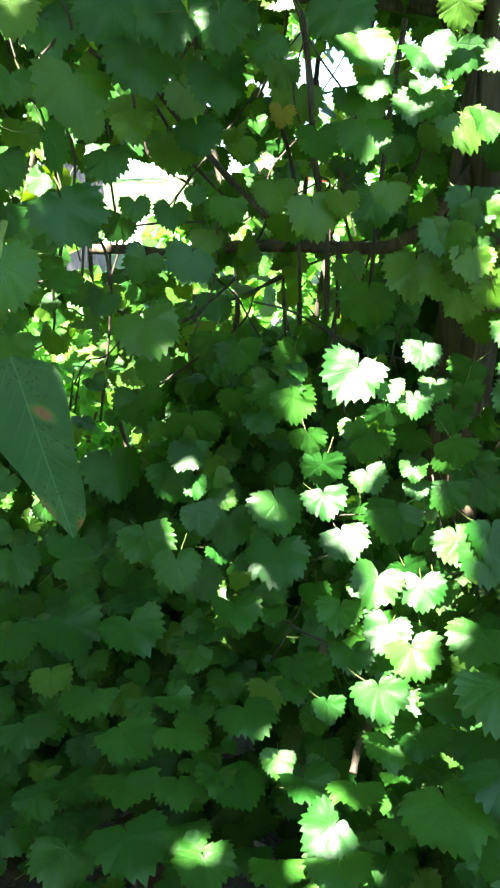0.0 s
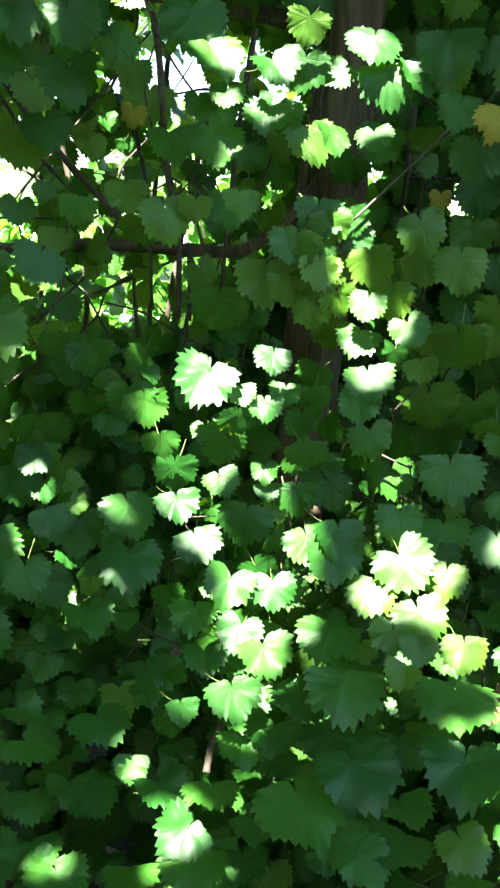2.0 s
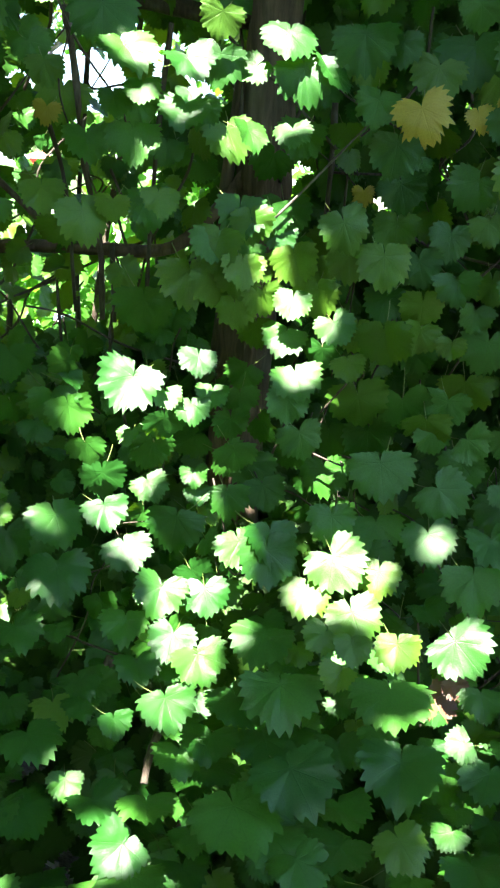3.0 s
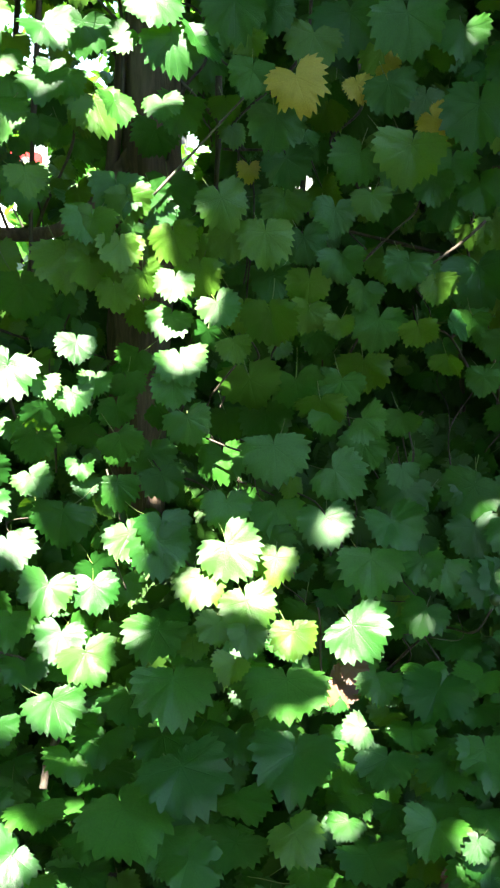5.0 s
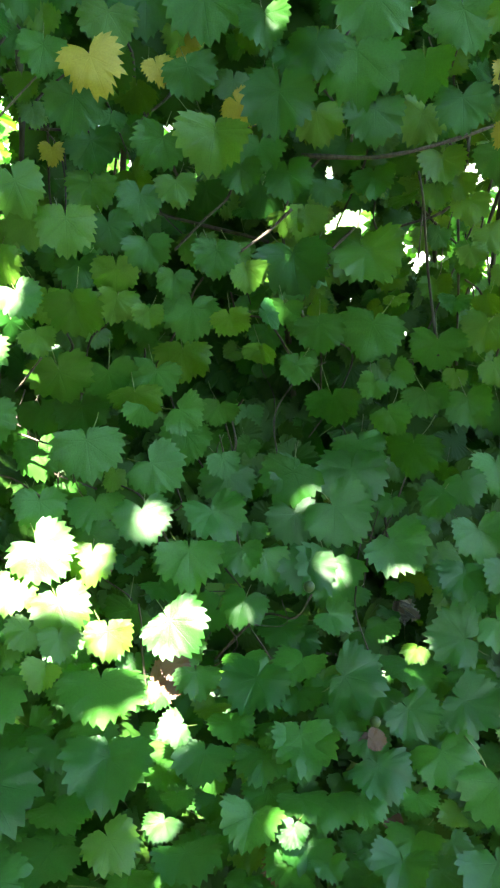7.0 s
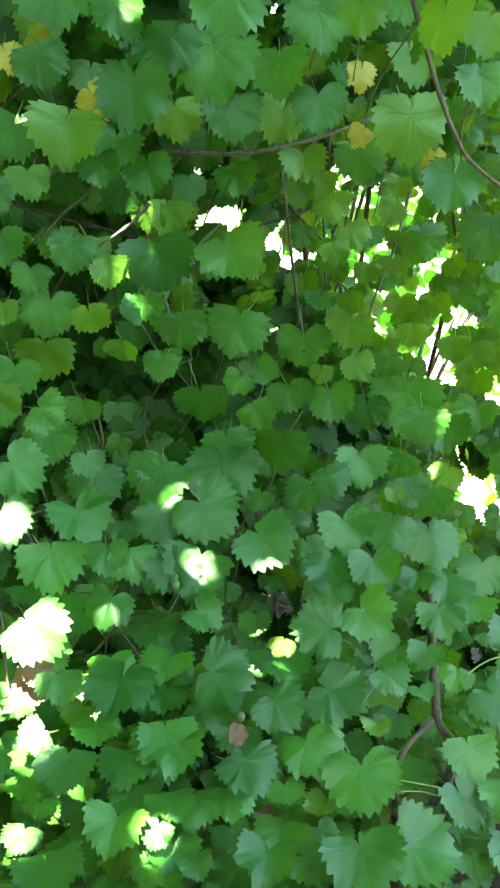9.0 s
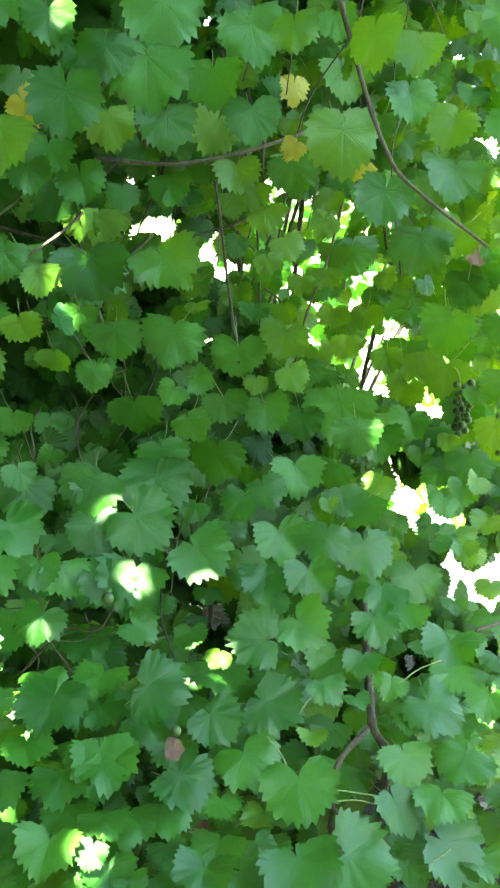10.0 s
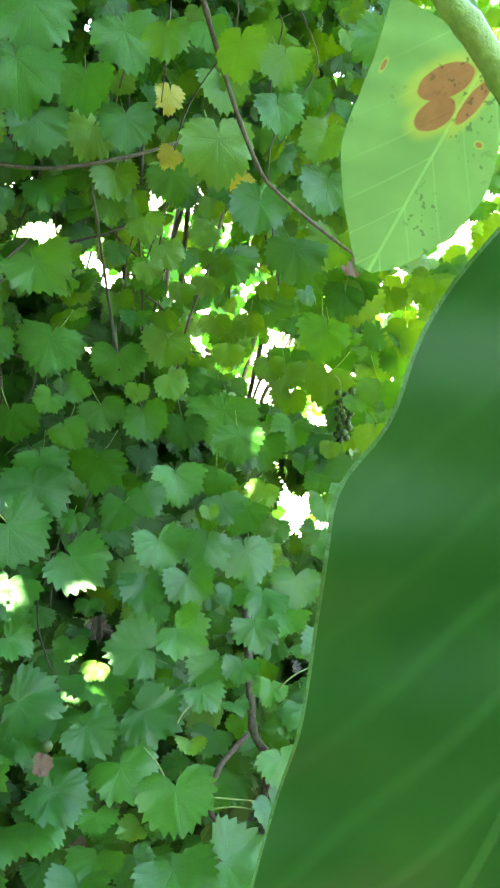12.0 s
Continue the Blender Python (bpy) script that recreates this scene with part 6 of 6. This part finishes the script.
RIM = surface_material("rim", (0.5, 0.5, 0.52), (0.6, 0.6, 0.62), 9.0, 0.3, metal=1.0)


def parked_car(x, y, turn, paint, label):
    car = empty("car", x, y, ground_height(x, y) + 0.02)
    car.rotation_euler = (0, 0, radians(turn))
    tagged(car, label, "car", "parked cars")
    bm = bmesh.new()
    side = ((-2.1, 0.28), (2.1, 0.28), (2.15, 0.70), (1.95, 0.82), (0.95, 0.92), (0.35, 1.38), (-1.15, 1.42), (-1.9, 0.98), (-2.15, 0.85))
    rows = [[bm.verts.new((a, s * (0.86 if b < 1.0 else 0.66), b)) for a, b in side] for s in (-1, 1)]
    bm.faces.new(rows[0])
    bm.faces.new(reversed(rows[1]))
    for i in range(len(side)):
        j = (i + 1) % len(side)
        bm.faces.new((rows[0][j], rows[0][i], rows[1][i], rows[1][j]))
    bmesh.ops.recalc_face_normals(bm, faces=bm.faces[:])
    bmesh.ops.bevel(bm, geom=bm.edges[:], offset=0.06, segments=2, affect="EDGES")
    body = bm_part("body", bm, paint, car)
    for s in (-1, 1):
        bm_part("window", box((-1.05, s * 0.76 - 0.02, 0.98), (0.30, s * 0.76 + 0.02, 1.30), 0.015), GLASS, car, "dark side window")
        for a in (-1.35, 1.35):
            ty = tube_mesh("tyre", TYRE, [(a, s * 0.68, 0.32), (a, s * 0.78, 0.32), (a, s * 0.88, 0.32)], 0.32, 0.32, 24, 2)
            wheel = part("wheel", ty, car, "black rubber tyre")
            part("rim", tube_mesh("rim", RIM, [(a, s * 0.87, 0.32), (a, s * 0.885, 0.32), (a, s * 0.90, 0.32)], 0.19, 0.17, 18, 2), wheel)
    return car


RED = surface_material("red_paint", (0.45, 0.02, 0.02), (0.50, 0.03, 0.03), 2.0, 0.25)
BLUE = surface_material("blue_paint", (0.05, 0.12, 0.40), (0.07, 0.15, 0.45), 2.0, 0.25)
parked_car(-17.5, 43.0, 8, RED, "red car parked at the far kerb")
parked_car(-3.5, 45.0, 4, RED, "red car parked beyond the road under trees")
parked_car(19.5, 40.0, -8, BLUE, "blue car parked beyond the road")

# ---- dry leaves on the soil ----
DRY = plain_leaf_material("dry_leaf", (0.03, 0.022, 0.013), (0.085, 0.055, 0.032), (0.2, 0.12, 0.05), 0.1)
rng = random.Random(31)
pts = []
for _ in range(1300):
    x, y = rng.uniform(-1.2, 2.4), rng.uniform(0.3, 2.7)
    pts.append(((x, y, 0.035 + rng.random() * 0.04), rng.uniform(0.04, 0.09), (rng.uniform(-0.5, 0.5), rng.uniform(-0.5, 0.5), 1)))
tagged(new("leaf_litter", leaf_cloud("leaf_litter", pts, DRY, 2)), "brown and grey dry leaves on the soil", "leaf litter", "", "stuff")

# ---- withered leaves caught in the vine ----
WITHERED = grape_leaf_material("withered_leaf", (0.06, 0.024, 0.011), (0.15, 0.070, 0.036), (0.25, 0.10, 0.04), (0.07, 0.03, 0.015))
withered_mesh = [grape_leaf_mesh("withered_leaf", WITHERED, s, False) for s in (31, 32)]
for x, y, z, size, spin in ((0.865, 1.068, 0.873, 0.030, 70), (0.955, 1.245, 0.722, 0.026, 40), (0.985, 1.20, 0.60, 0.035, 20), (0.78, 1.16, 0.62, 0.05, -30), (0.87, 1.10, 0.555, 0.06, 50), (0.689, 1.379, 0.795, 0.075, 60), (0.70, 1.36, 0.83, 0.05, 10), (1.66, 1.42, 1.42, 0.05, 20), (0.62, 1.47, 0.96, 0.04, 30)):
    ob = new("withered_leaf", withered_mesh[int(size * 1000) % 2])
    ob.matrix_basis = Matrix.Translation((x, y, z)) @ facing((x, y, z), spin, 25, 20) @ Matrix.Diagonal((size, size, size, 1))
    tagged(ob, "curled reddish brown dead leaf caught among vine leaves", "dead leaf", "dead leaves")


# ---- grapes ----
def berry_mesh(r, mat):
    bm = bmesh.new()
    bmesh.ops.create_icosphere(bm, subdivisions=2, radius=r)
    for v in bm.verts:
        v.co.z *= 1.06
    me = bpy.data.meshes.new("berry")
    bm.to_mesh(me)
    bm.free()
    me.materials.append(mat)
    me.polygons.foreach_set("use_smooth", [True] * len(me.polygons))
    return me


def berry_material(name, a, b):
    k = Nodes(name)
    bloom = k.noise(60.0, 3.0, k.coords())
    k.link(k.mix(k.step(bloom, 0.4, 0.7), a, b), k.bsdf.inputs["Base Color"])
    k.bsdf.inputs["Roughness"].default_value = 0.55
    k.bsdf.inputs["Subsurface Weight"].default_value = 0.15
    k.bsdf.inputs["Subsurface Radius"].default_value = (0.004, 0.006, 0.002)
    return k.mat


GRAPE = berry_mesh(0.0085, berry_material("green_grape", (0.025, 0.055, 0.012), (0.05, 0.085, 0.022)))


def grape_bunch(x, y, z, count, tall, seed, label):
    ob = tagged(empty("grape_bunch", x, y, z), label, "grapes", "grape bunches")
    rng = random.Random(seed)
    if count > 1:
        part("stalk", tube_mesh("stalk", STALK, [(0, 0.05, 0.03), (0, 0.02, 0.005), (0, 0, -tall)], 0.0022, 0.0012, 6, 4), ob)
    for i in range(count):
        h = -tall * (i + 0.4) / count
        a = i * 2.4
        w = 0.020 * (1 - 0.45 * i / count) if count > 3 else 0.006
        b = part("berry", GRAPE, ob)
        b.location = (w * math.cos(a) * rng.uniform(0.7, 1.2), w * math.sin(a), h)
        b.scale = (rng.uniform(0.85, 1.1),) * 3
    return ob


grape_bunch(1.85, 1.58, 1.135, 26, 0.12, 1, "hanging bunch of small unripe green grapes")
grape_bunch(1.88, 1.48, 1.085, 18, 0.09, 2, "hanging bunch of small unripe green grapes")
grape_bunch(0.874, 1.300, 0.965, 1, 0.01, 3, "single unripe green grape among leaves")
grape_bunch(0.905, 1.150, 0.835, 1, 0.01, 4, "single unripe green grape among leaves")


# ---- broad-leaved shoots close to the path ----
def ovate_mesh(name, mats, length, wide, seed, cup=0.10, droop=0.16, form=(0.62, 0.80), edges=None, rows=56, cols=18):
    """A broad smooth-edged leaf: base at the origin, tip at -Y, upper face +Z; edges: half widths of either side at even steps from base to tip."""
    verts, uvs = [], []
    side = [-1.0, -0.985, -0.95] + [-0.95 + 1.9 * j / (cols - 6) for j in range(1, cols - 6)] + [0.95, 0.985, 1.0]
    w = len(side)
    for i in range(rows + 1):
        t = i / rows
        half = wide / 2 * (math.sin(math.pi * min(1.0, t ** form[0])) ** form[1] if 0 < t < 1 else 0.004)
        half *= 1 + 0.025 * math.sin(t * 17 + seed)
        for s in side:
            x, y = s * half, -t * length
            if edges:
                e = edges[0 if s < 0 else 1]
                steps = spread(0, 1, len(e))
                x = s * sum(float(np.interp(min(1, max(0, t + d)), steps, e)) for d in (-0.02, 0, 0.02)) / 3
            ripple = 0.012 * wide * math.sin(t * 40 - abs(s) * 5) * abs(s) ** 0.5
            z = cup * abs(x) - droop * length * (t - 0.35) ** 2 + ripple + 0.03 * wide * noise.noise((x * 30, y * 20, seed))
            verts.append((x, y, z))
            uvs.append((0.5 + x / wide, 0.5 + t * length / wide))
    faces = [(i * w + j, i * w + j + 1, (i + 1) * w + j + 1, (i + 1) * w + j) for i in range(rows) for j in range(w - 1)]
    slots = [1 if len(mats) > 1 and j in (0, w - 2) else 0 for i in range(rows) for j in range(w - 1)]
    return mesh_of(name, verts, faces, mats, uvs, True, slots)


def laid(base, tip, n):
    """The turn of a leaf with its base and tip at two places, its upper face towards n."""
    base, tip = Vector(base), Vector(tip)
    y = (base - tip).normalized()
    z = (Vector(n) - y * y.dot(Vector(n))).normalized()
    return Matrix.Translation(base) @ Matrix((y.cross(z), y, z)).transposed().to_4x4()


DARK_BROAD = ovate_leaf_material("broad_leaf_dark", (0.008, 0.038, 0.006), (0.018, 0.062, 0.009), (0.04, 0.22, 0.03), (), (0.3, 0.15, 0.08), 0.0, 0.06, 2.6, 9.0, 0.15, 0.050, 0.42)
PALE_BROAD = ovate_leaf_material("broad_leaf_spotted", (0.105, 0.19, 0.068), (0.145, 0.24, 0.085), (0.19, 0.36, 0.11), ((-0.135, 0.245, 0.155, 0.080, 131), (-0.100, 0.41, 0.115, 0.072, 123), (0.050, 0.266, 0.145, 0.040, 100), (-0.467, 0.32, 0.03, 0.012, 90), (0.189, 0.44, 0.02, 0.014, 0)), (0.32, 0.15, 0.07), 3.0, 0.25, 1.5, 9.0, 0.15, 0.015, 0.75)
GREY_BROAD = ovate_leaf_material("broad_leaf_dull", (0.030, 0.086, 0.032), (0.052, 0.118, 0.046), (0.08, 0.22, 0.04), ((0.153, 0.84, 0.135, 0.062, 50), (-0.22, 2.02, 0.16, 0.07, 70), (0.16, 2.40, 0.12, 0.05, 90)), (0.30, 0.17, 0.08), 5.0, 0.3, 1.6, 9.0, 0.16, 0.014, 1.0, 0.35)
# Paler edge strip standing in for light shining through the leaf's rim.
LIT_RIM = surface_material("leaf_lit_rim", (0.022, 0.085, 0.012), (0.035, 0.11, 0.018), 60.0, 0.5)
GREEN_STEM = surface_material("green_stem", (0.12, 0.20, 0.04), (0.20, 0.28, 0.07), 40.0, 0.5)


def shoot(name, label, stem_points, r):
    base = Vector(stem_points[0])
    ob = tagged(empty(name, *base), label, "plant", "broad-leaved shoots")
    part("stem", tube_mesh("stem", GREEN_STEM, [Vector(p) - base for p in stem_points], r, r * 0.6, 8, 6, 0.15, 0.05), ob)
    return ob


def broad_leaf(ob, mats, base, tip, n, wide, seed, label, cup=0.10, droop=0.16, form=(0.62, 0.80), edges=None):
    length = (Vector(base) - Vector(tip)).length
    leaf = part("leaf", ovate_mesh("broad_leaf", mats, length, wide, seed, cup, droop, form, edges), ob, label)
    leaf.matrix_basis = under(ob) @ laid(base, tip, n)
    return leaf


right_shoot = shoot("shoot", "tall green shoot with large smooth oval leaves", [(1.02, 0.28, 0.02), (1.00, 0.32, 0.6), (0.94, 0.38, 1.2), (0.87, 0.47, 1.44), (0.833, 0.522, 1.521), (0.820, 0.537, 1.556), (0.804, 0.550, 1.580), (0.785, 0.563, 1.605), (0.76, 0.58, 1.68)], 0.0088)
broad_leaf(right_shoot, [PALE_BROAD], (0.8448, 0.5696, 1.5834), (0.8255, 0.6158, 1.4747), (-0.66, -0.68, 0.20), 0.09, 2, "pale green leaf with brown dead patches", 0.10, 0.10,
           edges=((0.0535, 0.0517, 0.0497, 0.0481, 0.0471, 0.0463, 0.0457, 0.0446, 0.0432, 0.0388, 0.0339, 0.0281, 0.0219, 0.0154, 0.0071),
                  (0.0042, 0.0105, 0.0161, 0.0208, 0.0251, 0.0285, 0.0311, 0.0323, 0.0314, 0.0296, 0.0268, 0.0226, 0.0178, 0.0118, 0.0014)))
part("leaf_stalk", tube_mesh("leaf_stalk", GREEN_STEM, [Vector(p) - Vector(right_shoot.location) for p in ((0.812, 0.545, 1.568), (0.830, 0.557, 1.580), (0.846, 0.570, 1.582))], 0.003, 0.0025, 7, 5), right_shoot)
broad_leaf(right_shoot, [DARK_BROAD, LIT_RIM], (0.7007, 0.3761, 1.5126), (0.6075, 0.3941, 1.2989), (-0.72, -0.52, -0.42), 0.146, 4, "large dark green leaf with paler side veins", 0.10, 0.05,
           edges=((0.016, 0.044, 0.0581, 0.0626, 0.0641, 0.0617, 0.0667, 0.0611, 0.0549, 0.0500, 0.0475, 0.0455, 0.0408, 0.0299, 0.0066),
                  (0.016, 0.044, 0.0581, 0.0640, 0.0660, 0.0665, 0.0660, 0.0620, 0.0570, 0.0520, 0.0475, 0.0440, 0.0380, 0.0260, 0.0050)))
part("leaf_stalk", tube_mesh("leaf_stalk", GREEN_STEM, [Vector(p) - Vector(right_shoot.location) for p in ((0.900, 0.43, 1.36), (0.80, 0.39, 1.49), (0.7007, 0.3761, 1.5126))], 0.003, 0.0025, 7, 5), right_shoot)
left_shoot = shoot("shoot", "green shoot with dull drooping oval leaves", [(-0.32, 1.10, 0.02), (-0.30, 1.08, 0.7), (-0.22, 1.03, 1.2), (-0.12, 1.01, 1.40), (-0.10, 1.05, 1.5)], 0.006)
broad_leaf(left_shoot, [GREY_BROAD], (-0.088, 1.0078, 1.3794), (-0.0264, 0.9668, 1.2178), (0.30, -0.88, 0.35), 0.072, 6, "dull green leaf with a tan spot and a red-brown tip",
           edges=((0.0258, 0.0331, 0.0404, 0.0412, 0.0409, 0.0407, 0.0372, 0.0330, 0.0283, 0.0235, 0.0195, 0.0155, 0.0107, 0.0057, 0.0003),
                  (0.0018, 0.0267, 0.0370, 0.0380, 0.0365, 0.0350, 0.0324, 0.0298, 0.0272, 0.0261, 0.0254, 0.0236, 0.0211, 0.0165, 0.0020)))
